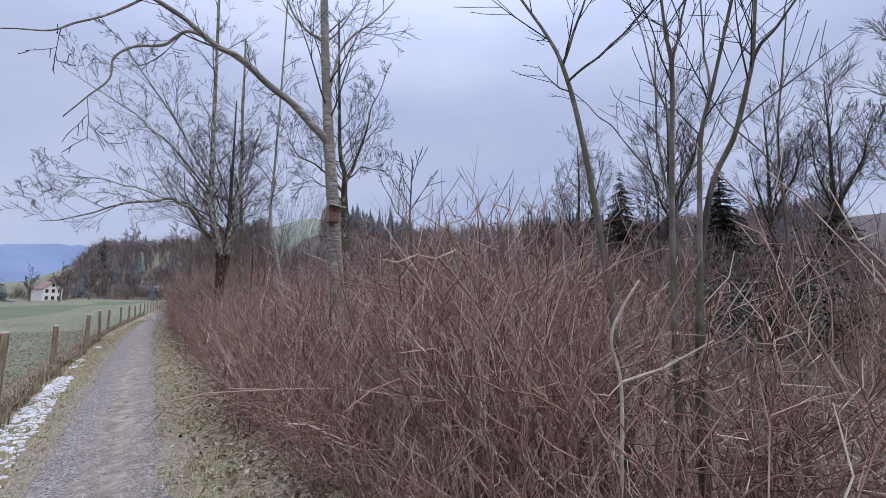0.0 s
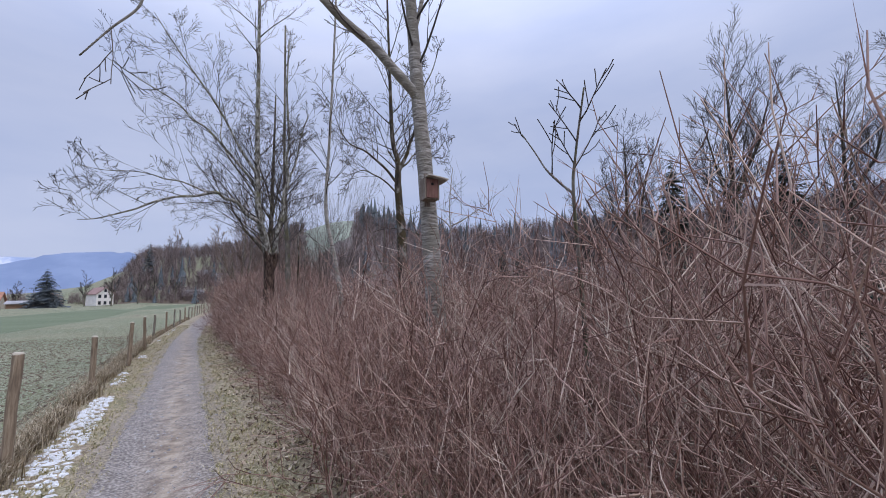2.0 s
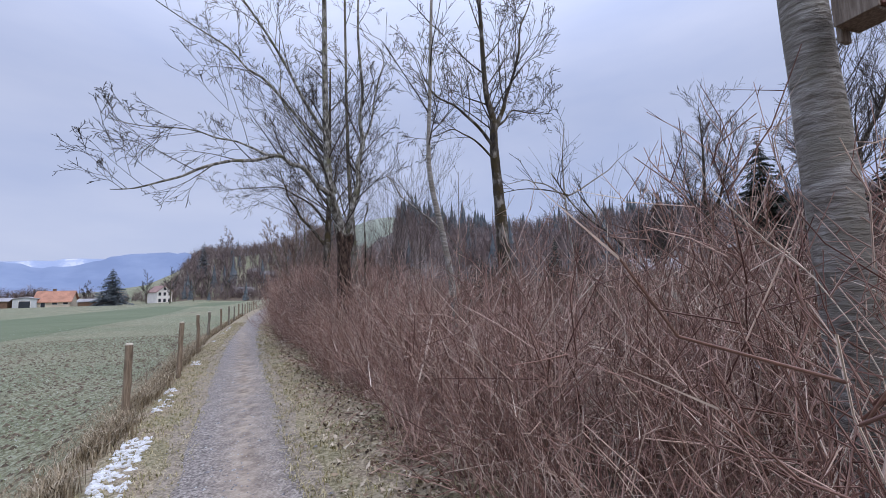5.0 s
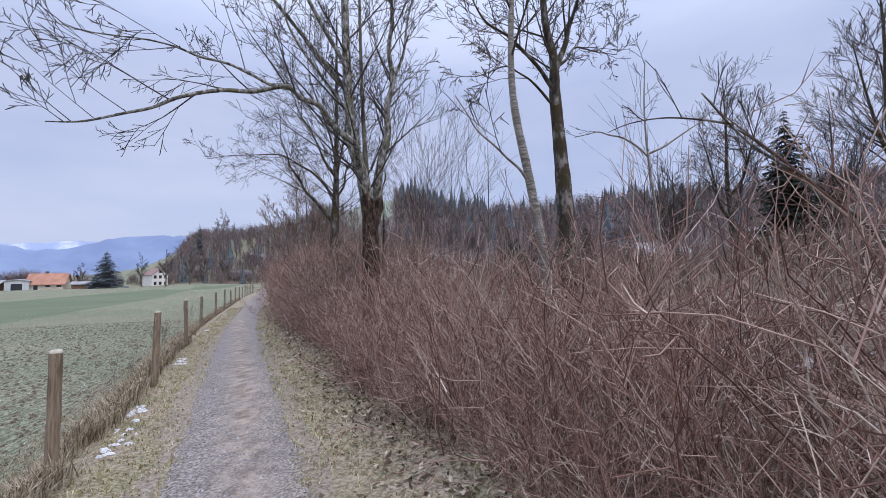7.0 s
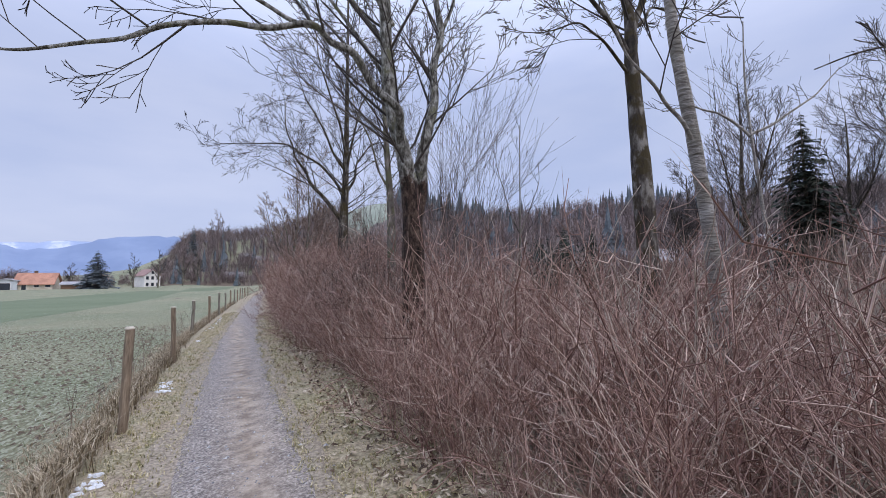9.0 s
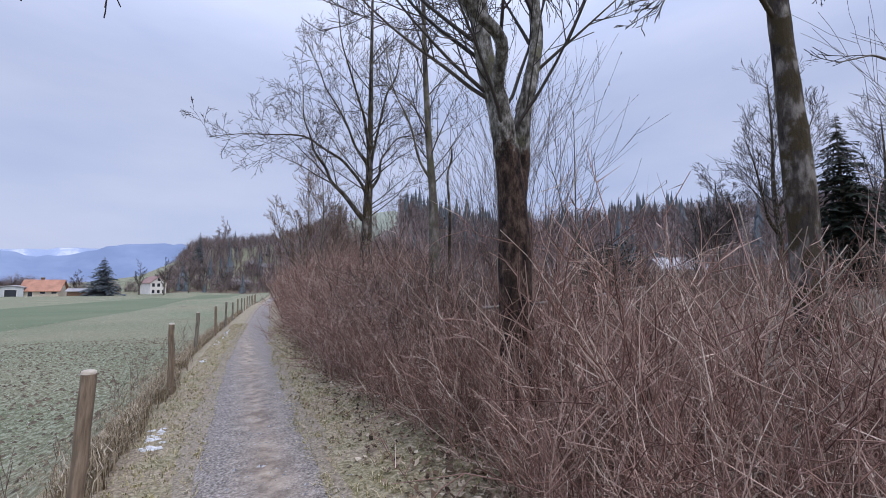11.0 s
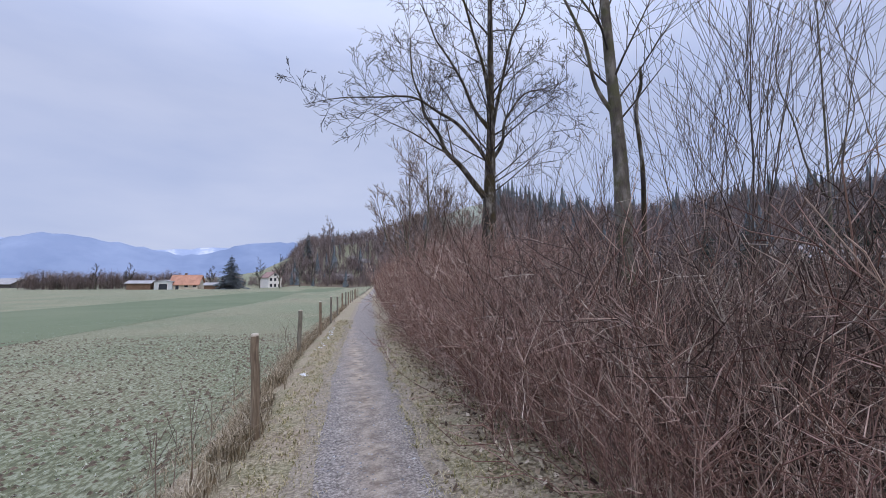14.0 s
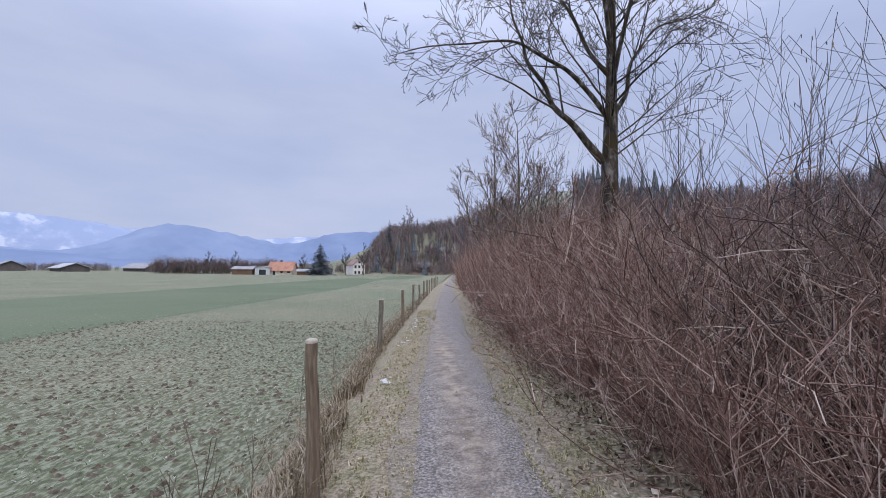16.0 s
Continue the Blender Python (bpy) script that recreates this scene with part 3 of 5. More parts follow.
b2 = G(2.08, 13.42)
bare_tree("dark forked tree with mossy bark rising from the hedge", b2,
          rel(b2, [(2.07, 1.4), (2.05, 2.2), (1.95, 2.85), (1.78, 3.5), (1.70, 5.0), (1.66, 7.5), (1.6, 11.0)]), 0.122, 0.03,
          [(rel(b2, [(2.09, 2.1), (2.18, 2.8), (2.36, 3.6), (2.46, 4.5), (2.46, 5.6), (2.4, 8.4)]), 0.092, 0.02),
           (rel(b2, [(2.16, 2.9), (2.36, 3.95), (2.64, 4.96), (2.95, 6.4)]), 0.05, 0.012),
           (rel(b2, [(1.98, 13.4, 2.75), (1.76, 13.1, 3.25), (1.22, 12.95, 3.69), (0.78, 12.9, 3.86), (0.02, 12.9, 3.67), (-0.67, 12.9, 3.34), (-1.25, 12.9, 3.10), (-1.6, 12.9, 3.04)]), 0.06, 0.006),
           (rel(b2, [(0.85, 12.9, 3.84), (0.37, 12.9, 3.94), (-0.2, 12.9, 4.05), (-0.74, 12.9, 4.14), (-1.7, 12.9, 4.16)]), 0.026, 0.005),
           (rel(b2, [(1.8, 13.4, 4.4), (0.9, 13.4, 5.9), (0.1, 13.3, 7.0), (-0.6, 13.2, 8.0)]), 0.04, 0.008),
           (rel(b2, [(1.85, 13.5, 4.1), (0.6, 13.7, 5.6), (-0.1, 13.8, 6.2), (-1.5, 13.9, 7.0)]), 0.038, 0.007),
           (rel(b2, [(1.92, 13.5, 3.4), (1.4, 13.9, 4.6), (0.9, 14.2, 5.6), (0.5, 14.4, 7.0)]), 0.035, 0.008)],
          M_MOSSY, 12, 30, 1.8, 3, 4, up=0.10, spread=0.8, start=0.36, limb_twigs=11, rmin=0.0038)

b3 = G(3.38, 22.4)
bare_tree("dark spreading bare tree behind the hedge", b3,
          rel(b3, [(3.34, 2.3), (3.38, 3.8), (3.42, 5.0), (3.44, 7.4), (3.46, 11.0)]), 0.17, 0.03,
          [(rel(b3, [(3.25, 3.4), (2.67, 4.1), (2.16, 4.8), (1.75, 5.6), (1.5, 7.0)]), 0.08, 0.012),
           (rel(b3, [(3.3, 4.3), (2.59, 5.1), (1.65, 5.6), (0.8, 5.55), (-0.7, 5.25)]), 0.055, 0.006),
           (rel(b3, [(3.45, 4.3), (3.76, 5.2), (4.32, 6.0), (5.5, 6.5)]), 0.05, 0.008),
           (rel(b3, [(3.4, 22.4, 5.0), (2.8, 22.6, 6.2), (2.2, 22.9, 7.4), (1.7, 23.0, 8.6)]), 0.05, 0.008),
           (rel(b3, [(3.42, 22.4, 4.8), (3.6, 22.0, 6.2), (4.0, 21.7, 7.6), (4.2, 21.5, 9.0)]), 0.05, 0.008),
           (rel(b3, [(3.4, 22.4, 5.6), (2.9, 22.0, 7.0), (2.4, 21.7, 8.2), (2.2, 21.6, 9.6)]), 0.045, 0.008)],
          M_BARK_DARK, 13, 26, 2.2, 3, 4, up=0.06, spread=0.95, start=0.34, limb_twigs=12, rmin=0.0048)

b4 = G(3.32, 17.6)
bare_tree("slender straight grey-brown trunk in the hedge", b4,
          rel(b4, [(3.29, 2.2), (3.26, 3.2), (3.17, 4.4), (3.08, 6.6), (3.0, 11.5)]), 0.105, 0.03,
          [(rel(b4, [(3.24, 3.4), (2.85, 4.3), (2.5, 5.0), (2.3, 6.2)]), 0.03, 0.007), (rel(b4, [(3.18, 4.4), (2.75, 4.9), (2.2, 5.15)]), 0.02, 0.005)],
          M_BARK_BROWN, 14, 18, 1.5, 2, 5, start=0.42, limb_twigs=8, root=1.15)

b5 = G(5.62, 12.95)
bare_tree("dark bare tree with a high spreading fork", b5,
          rel(b5, [(5.54, 2.4), (5.47, 3.6), (5.40, 4.6), (5.40, 5.3), (5.23, 6.0), (5.15, 8.0), (5.07, 10.5)]), 0.13, 0.025,
          [(rel(b5, [(5.41, 5.0), (5.70, 5.6), (5.95, 6.3), (6.30, 7.8), (6.95, 9.6)]), 0.07, 0.01),
           (rel(b5, [(5.41, 4.6), (4.65, 5.3), (3.95, 5.6), (3.55, 6.3)]), 0.045, 0.008),
           (rel(b5, [(5.42, 4.3), (4.85, 4.75), (4.35, 4.9), (3.75, 4.6)]), 0.03, 0.006),
           (rel(b5, [(5.45, 5.1), (5.95, 5.6), (7.05, 5.7)]), 0.035, 0.006)],
          M_BARK_DARK, 15, 20, 1.9, 3, 4, up=0.06, spread=0.85, start=0.48, limb_twigs=10, rmin=0.005)

b6 = G(3.05, 10.5)
bare_tree("pale grey slender leaning trunk in the hedge", b6,
          rel(b6, [(3.0, 1.3), (2.85, 2.2), (2.69, 2.93), (2.66, 3.5), (2.71, 4.5), (2.8, 7.0), (2.85, 9.5)]), 0.055, 0.015,
          [(rel(b6, [(2.85, 2.2), (2.58, 2.45), (2.25, 2.68), (2.02, 2.98)]), 0.016, 0.005)],
          M_BARK_GREY, 16, 12, 1.2, 2, 4, start=0.55, limb_twigs=2, root=1.1)

# forked saplings in the hedge where the walk begins
def sapling(base, trunk, r, limbs, seed, height):
    """A thin trunk given by points in space, run on upwards, with its forks."""
    b = G(*base)
    top = Vector(trunk[-1]) + (Vector(trunk[-1]) - Vector(trunk[-2])).normalized() * height
    run = rel(b, [(x, y, z) for x, y, z in trunk] + [tuple(top)])
    arms = []
    for pts, ra in limbs:
        end = Vector(pts[-1]) + (Vector(pts[-1]) - Vector(pts[-2])).normalized() * height * 0.6
        arms.append((rel(b, list(pts) + [tuple(end)]), ra, 0.004))
    bare_tree("thin forked grey-brown sapling above the hedge shoots", b, run, r, 0.006, arms, M_BARK_BROWN, seed, 7, 0.6, 1, 4, up=0.12, start=0.45, sides=8, root=1.1,
              limb_twigs=4, category="sapling", group="saplings in the hedge", rmin=0.0022)


sapling((2.42, 1.62), [(2.40, 1.66, 1.2), (2.37, 1.72, 1.84), (2.37, 1.81, 2.38), (2.37, 1.91, 2.76), (2.37, 2.03, 3.02), (2.37, 2.21, 3.34)], 0.021,
        [([(2.37, 1.90, 2.74), (2.37, 1.82, 2.89), (2.37, 1.73, 3.05)], 0.010), ([(2.37, 1.87, 2.62), (2.37, 1.66, 2.67), (2.37, 1.52, 2.72), (2.37, 1.43, 2.77)], 0.008)], 40, 1.2)
sapling((2.62, 1.48), [(2.62, 1.47, 1.1), (2.62, 1.44, 1.9), (2.62, 1.40, 2.54), (2.62, 1.42, 2.77), (2.62, 1.43, 2.97)], 0.018,
        [([(2.62, 1.40, 2.52), (2.62, 1.35, 2.73), (2.62, 1.31, 2.89)], 0.009), ([(2.62, 1.43, 2.1), (2.75, 1.5, 2.4), (2.8, 1.6, 2.7)], 0.006)], 41, 1.5)
sapling((2.68, 1.40), [(2.67, 1.37, 1.1), (2.66, 1.33, 1.8), (2.66, 1.30, 2.17), (2.66, 1.23, 2.41), (2.66, 1.12, 2.80)], 0.017,
        [([(2.66, 1.26, 2.3), (2.8, 1.3, 2.55), (2.9, 1.35, 2.85)], 0.007)], 42, 1.5)
sapling((2.74, 1.46), [(2.72, 1.40, 1.2), (2.70, 1.30, 1.86), (2.70, 1.17, 2.14), (2.70, 1.10, 2.37), (2.70, 1.07, 2.49), (2.70, 1.04, 2.76)], 0.018,
        [([(2.70, 1.08, 2.46), (2.70, 0.98, 2.58), (2.70, 0.90, 2.67)], 0.009)], 43, 1.4)
sapling((4.3, 2.2), [(4.3, 2.2, 1.2), (4.25, 2.25, 2.2), (4.2, 2.3, 2.8), (4.22, 2.3, 3.2)], 0.016, [([(4.22, 2.28, 2.4), (4.0, 2.5, 2.8), (3.9, 2.7, 3.1)], 0.008), ([(4.24, 2.26, 2.3), (4.5, 2.1, 2.6), (4.7, 2.0, 3.0)], 0.008)], 44, 0.6)
sapling((4.9, 1.6), [(4.9, 1.6, 1.2), (4.95, 1.62, 2.2), (4.9, 1.6, 2.8), (4.95, 1.55, 3.3)], 0.016, [([(4.93, 1.6, 2.4), (4.7, 1.8, 2.8), (4.6, 1.95, 3.1)], 0.008)], 45, 0.6)

b7 = G(6.75, 11.85)
bare_tree("pale young tree with a low forked crown", b7, rel(b7, [(6.7, 11.9, 1.2), (6.62, 11.95, 2.4), (6.56, 12.0, 3.4), (6.6, 12.05, 4.2), (6.75, 12.1, 5.1)]), 0.035, 0.008,
          [(rel(b7, [(6.57, 12.0, 3.3), (6.2, 12.2, 3.65), (5.8, 12.35, 3.75), (5.4, 12.5, 3.65)]), 0.022, 0.006),
           (rel(b7, [(6.57, 12.0, 3.35), (7.0, 11.8, 3.6), (7.5, 11.6, 3.95), (8.0, 11.5, 4.4)]), 0.022, 0.006)],
          M_BARK_GREY, 17, 5, 0.7, 1, 4, start=0.7, sides=8, root=1.1, limb_twigs=5)
b8 = G(5.0, 8.3)
bare_tree("dark crooked leaning bough rising out of the brush", b8, rel(b8, [(4.8, 8.5, 1.2), (4.5, 8.8, 1.9), (4.2, 9.2, 2.4), (4.05, 9.5, 2.95)]), 0.022, 0.008,
          [(rel(b8, [(4.35, 9.0, 2.2), (4.5, 9.4, 2.6), (4.9, 9.8, 3.0)]), 0.014, 0.005), (rel(b8, [(4.15, 9.3, 2.6), (3.8, 9.7, 2.75), (3.5, 10.1, 2.7)]), 0.012, 0.004)],
          M_BARK_DARK, 18, 6, 0.6, 1, 4, start=0.4, sides=8, root=1.1, limb_twigs=4)
b9 = G(2.8, 4.2)
bare_tree("thin forked young stem above the hedge", b9, rel(b9, [(2.75, 4.2, 1.4), (2.66, 4.15, 2.1), (2.62, 4.08, 2.35), (2.55, 3.92, 2.75)]), 0.018, 0.006,
          [(rel(b9, [(2.66, 4.15, 2.1), (2.56, 4.3, 2.3), (2.48, 4.45, 2.6)]), 0.010, 0.004)],
          M_BARK_BROWN, 19, 5, 0.45, 1, 4, start=0.6, sides=7, root=1.1, limb_twigs=3)
b10 = G(7.0, 17.9)
bare_tree("small bare sapling tree behind the hedge", b10, [(0, 0, 2.2), (0.05, 0, 3.6), (0.1, 0, 6.2)], 0.035, 0.008,
          [([(0.03, 0, 3.2), (-0.4, 0.1, 4.4), (-0.6, 0.1, 5.6)], 0.018, 0.006), ([(0.03, 0, 3.0), (0.5, 0.1, 4.0), (0.8, 0.1, 5.2)], 0.016, 0.006)],
          M_BARK_BROWN, 20, 8, 0.9, 1, 5, start=0.5, sides=7, limb_twigs=6)

# hazels with catkins, and other thin-stemmed trees within the hedge
for k, (x, y, n, h) in enumerate([(4.2, 17.0, 7, 4.9), (4.9, 17.9, 6, 4.6), (4.7, 16.4, 4, 4.2), (4.4, 19.4, 4, 4.0), (7.2, 12.2, 4, 4.2), (3.9, 20.9, 4, 3.8), (5.2, 24.8, 4, 4.6), (3.2, 26.5, 4, 4.2)]):
    rng = random.Random(70 + k)
    holder = tagged(new("hazel"), "thin upright hazel stems above the hedge", "shrub", "tall hazels")
    holder.location = G(x, y)
    ck, tips, twiggy = Tubes(), [], Tubes()
    for s in range(n):
        a = rng.random() * 6.283
        tilt = rng.uniform(0.03, 0.24)
        d = Vector((math.cos(a) * tilt, math.sin(a) * tilt, 1)).normalized()
        tw = Tubes()
        rng2 = random.Random(900 + k * 20 + s)
        L = h * rng.uniform(0.75, 1.1)
        grow(tw, rng2, Vector((math.cos(a) * 0.1, math.sin(a) * 0.1, -0.1)), d, L, 0.013, 2, 0.07, 0.13, 0.55, 6, 5, 0.3, 0.0028)
        cut_v, cut_f = (min(9, max(4, int(L / 0.24))) + 1) * 5, min(9, max(4, int(L / 0.24))) * 5
        main = Tubes()
        main.v, main.f = tw.v[:cut_v], tw.f[:cut_f]
        main.link("stem", M_HAZEL, holder)
        shift = len(twiggy.v) - cut_v
        twiggy.v += tw.v[cut_v:]
        twiggy.f += [tuple(i + shift for i in fc) for fc in tw.f[cut_f:]]
        tips += tw.v
    tagged(twiggy.link("crown", M_HAZEL, holder, label="thin dark side twigs"), kind="stuff")
    if k < 4:
        for c in range(46):
            p = tips[rng.randrange(len(tips))]
            if p.z > 1.9:
                L = rng.uniform(0.03, 0.06)
                ck.tube([p, p + Vector((0, 0, -L * 0.5)), p + Vector((0.003, 0, -L))], [0.004, 0.006, 0.003], 4)
        if ck.v:
            tagged(ck.link("catkins", M_LEAF, holder, label="hanging brown catkins"), kind="stuff")

evergreen_bush("dark evergreen bush behind the hedge", G(8.9, 18.6), 2.1, 2.9, 51)
evergreen_bush("low dark evergreen bush in the brush", G(9.6, 3.2), 2.4, 2.3, 52)

# dead snag beside the straight trunk
tagged(limb_mesh([(0, 0, -0.2), (0.02, 0, 1.4), (0.05, 0, 2.6), (0.03, 0.05, 3.4), (0.12, 0.05, 3.75), (0.12, 0.05, 4.0)], 0.035, 0.018, 7, 5, 0.12, 5)[0].link("snag", M_BARK_DARK), "broken dark dead stem in the hedge", "dead tree").location = G(3.62, 17.7)

# a fallen grey branch caught across the shoots
tagged(limb_mesh([(0, 0, 0), (0.7, 0.06, 0.03), (1.5, 0.1, 0.09), (2.3, 0.05, 0.2)], 0.016, 0.010, 6, 5, 0.1, 8)[0].link("branch", M_BARK_GREY), "bare grey branch caught in the hedge", "branch").location = (2.1, 14.0, 1.22)


# ---- the hedge: multi-stemmed red-brown shrubs ----
def shrub_meshes(seed, stems, height, twigs, lean, mat=None, thick=1.0):
    """One shrub as two meshes: its canes, and the thin side twigs on them."""
    rng = random.Random(seed)
    canes, fine = Tubes(), Tubes()
    for s in range(stems):
        a, rr = rng.random() * 6.283, 0.32 * math.sqrt(rng.random())
        tilt = min(0.7, abs(rng.gauss(0.0, 0.24)))
        b = rng.random() * 6.283
        d = Vector((math.cos(b) * tilt + lean, math.sin(b) * tilt, 1)).normalized()
        L = height * rng.uniform(0.5, 1.06)
        p = Vector((math.cos(a) * rr, math.sin(a) * rr, -0.08))
        n = 9
        r = rng.uniform(0.0028, 0.0068) * thick
        pts, rad, ds = [p.copy()], [r], []
        bend = rvec(rng) * 0.08
        for i in range(n):
            d = (d + rvec(rng) * 0.19 + bend * 0.4 + Vector((0, 0, 0.05))).normalized()
            p = p + d * L / n
            pts.append(p.copy())
            ds.append(d.copy())
            rad.append(max(0.0018, r * (1 - 0.72 * (i + 1) / n)))
        canes.tube(pts, rad, 3)
        for k in range(twigs):
            f = rng.uniform(0.10, 0.98)
            i = min(n - 1, int(f * n))
            q = pts[i].lerp(pts[i + 1], f * n - i)
            side = ds[i].cross(rvec(rng)).normalized()
            e = (ds[i] * 0.6 + side * rng.uniform(0.4, 1.1) + Vector((0, 0, 0.15))).normalized()
            tl = rng.uniform(0.10, 0.46)
            m1 = q + e * tl * 0.5 + rvec(rng) * 0.03
            e2 = m1 + (e + Vector((0, 0, 0.25)) + rvec(rng) * 0.32).normalized() * tl * 0.5
            fine.tube([q, m1, e2], [0.0030, 0.0025, 0.0016], 3)
            for j in range(2):
                g = m1.lerp(e2, rng.uniform(-0.6, 0.8))
                o = g + (e + rvec(rng) * 0.7).normalized() * tl * rng.uniform(0.25, 0.55)
                w = rvec(rng).normalized() * 0.0022
                fine.face(g - w, g + w, o)
    return canes.mesh("canes", mat or M_STEM), fine.mesh("fine_twigs", mat or M_STEM)


FRONT = [shrub_meshes(200 + i, 40, 1.50, 9, -0.13) for i in range(5)]
MID = [shrub_meshes(300 + i, 40, 2.0, 10, -0.05) for i in range(5)]
OLD = [shrub_meshes(350 + i, 34, 1.72, 11, -0.17, M_OLDSTEM, 1.15) for i in range(4)]
rng = random.Random(77)
for row, (u, kinds, sc) in enumerate([(1.50, FRONT, 0.80), (2.08, FRONT, 1.10), (2.75, MID, 1.02), (3.5, MID, 1.06), (4.4, MID, 1.06)]):
    step = (0.44, 0.48, 0.54, 0.72, 1.05)[row]
    y = -1.2
    while y < 27:
        yy = y + rng.uniform(-0.12, 0.12)
        x = centre(yy) + u - 0.10 + rng.uniform(-0.15, 0.15)
        y += step
        if (yy < 1.0 and row < 2 and rng.random() < 0.6) or (yy < 3 and row > 2 and rng.random() < 0.6) or (6.6 < yy < 10.2 and rng.random() < (0, 0, 0.3, 0.6, 0.7)[row]):
            continue
        ca, fi = kinds[rng.randrange(5)]
        old = 14.3 < yy < 18.2 and row > 0 and rng.random() < 0.66
        if old:
            ca, fi = OLD[rng.randrange(4)]
        s = sc * rng.uniform(0.78, 1.2) * (1 + 0.28 * smooth01(13, 22, yy) + (0.06 if yy < 4.5 and row > 0 else 0)) * (1 - 0.16 * math.exp(-((yy - 10.0) / 2.2) ** 2)) * (0.86 if yy < 1.9 else 1.0)
        ob = tagged(new("shrub"), "older dark grey-brown shrub leaning over the verge" if old else "leafless red-brown shrub of dense thin shoots", "shrub", "hedge along the path")
        ob.matrix_basis = Matrix.Translation(G(x, yy, -0.03)) @ Matrix.Rotation(rng.uniform(-0.9, 0.9), 4, "Z") @ Matrix.Diagonal((s, s, s * rng.uniform(0.92, 1.1), 1))
        for nm, me in (("woody_base", ca), ("crown", fi)):
            tagged(new(nm, me), kind="stuff").parent = ob


# pale dead shoots standing out of the hedge
rng = random.Random(88)
for k in range(34):
    y = 2.6 + 20.5 * rng.random()
    u = 1.9 + 1.5 * rng.random() ** 1.3
    base = Vector(G(centre(y) + u, y))
    d = Vector((rng.gauss(-0.02, 0.22), rng.gauss(0, 0.33), 1)).normalized()
    tb = Tubes()
    grow(tb, random.Random(2000 + k), Vector((0, 0, -0.05)), d, rng.uniform(0.8, 1.45), rng.uniform(0.0032, 0.0055), 1, 0.05, 0.20, 0.7, 5, 5, 0.35, 0.0028)
    sh = tagged(tb.link("dead_shoot", M_PALE), "pale crooked dead shoot in the hedge", "shoot", "pale dead shoots")
    sh.location = base
bs, brun, brad = limb_mesh([(0, 0, -0.05), (-0.03, 0, 0.5), (0.0, 0.0, 0.95), (-0.02, 0.02, 1.13), (0.02, 0.0, 1.24), (0.09, -0.04, 1.36)], 0.0090, 0.0050, 7, 6, 0.1, 17)
bs.tube([Vector((0.0, 0, 0.98)), Vector((0.14, -0.09, 1.03)), Vector((0.3, -0.2, 1.13))], [0.007, 0.006, 0.004], 5)
tagged(bs.link("sapling_stem", M_PALE), "pale crooked sapling stem with a broken side shoot", "sapling").location = G(1.90, 1.32)


def thicket(name, label, spots, seed, mat, blades, height, rad):
    """Many thin upright shoots joined into one: brush too far off to count."""
    rng = random.Random(seed)
    tb = Tubes()
    for x, y, h in spots:
        z = ground_z(x, y) - 0.1
        for k in range(blades):
            a, rr = rng.random() * 6.283, 0.7 * math.sqrt(rng.random())
            p = Vector((x + math.cos(a) * rr, y + math.sin(a) * rr, z))
            L = h * height * rng.uniform(0.5, 1.1)
            e = p + Vector((rng.gauss(-0.08, 0.22) * L, rng.gauss(0, 0.22) * L, L))
            m1 = p.lerp(e, 0.5) + rvec(rng) * 0.06 * L
            tb.tube([p, m1, e], [rad, rad * 0.75, rad * 0.4], 3)
            for j in range(3):
                q = m1.lerp(e, rng.random())
                tb.face(q, q + rvec(rng) * 0.02 + Vector((rng.gauss(0, 0.2) * L * 0.4, rng.gauss(0, 0.2) * L * 0.4, 0.22 * L)), q + Vector((rad, rad, 0)))
    ob = tb.link(name, mat)
    return tagged(ob, label, "thicket", kind="stuff")


rng = random.Random(5)
spots = []
for k in range(820):
    y = 26.5 + 52 * rng.random() ** 1.3
    u = 1.5 + 6.5 * rng.random()
    spots.append((centre(y) + u, y, 1.0 + 0.12 * u + 0.01 * (y - 26) + rng.uniform(0.1, 0.42) * max(0.0, u - 2.2) * smooth01(29, 42, y)))
thicket("hedge_thicket", "red-brown leafless hedge running on along the path", spots, 6, M_STEM, 27, 1.75, 0.008)
spots = [(centre(12) + 8.6 + 9 * rng.random() ** 1.5, -6 + 60 * rng.random(), 0.7 + 0.6 * rng.random()) for k in range(300)]
thicket("brush_thicket", "grey-brown leafless brush beyond the creek", spots, 8, M_BRUSH, 30, 1.7, 0.009)
spots = [(16 + 30 * rng.random(), -20 + 105 * rng.random(), 0.6 + 0.6 * rng.random()) for k in range(260)]
thicket("far_thicket", "grey-brown leafless scrub before the hillside", spots, 9, M_BRUSH, 18, 2.3, 0.014)


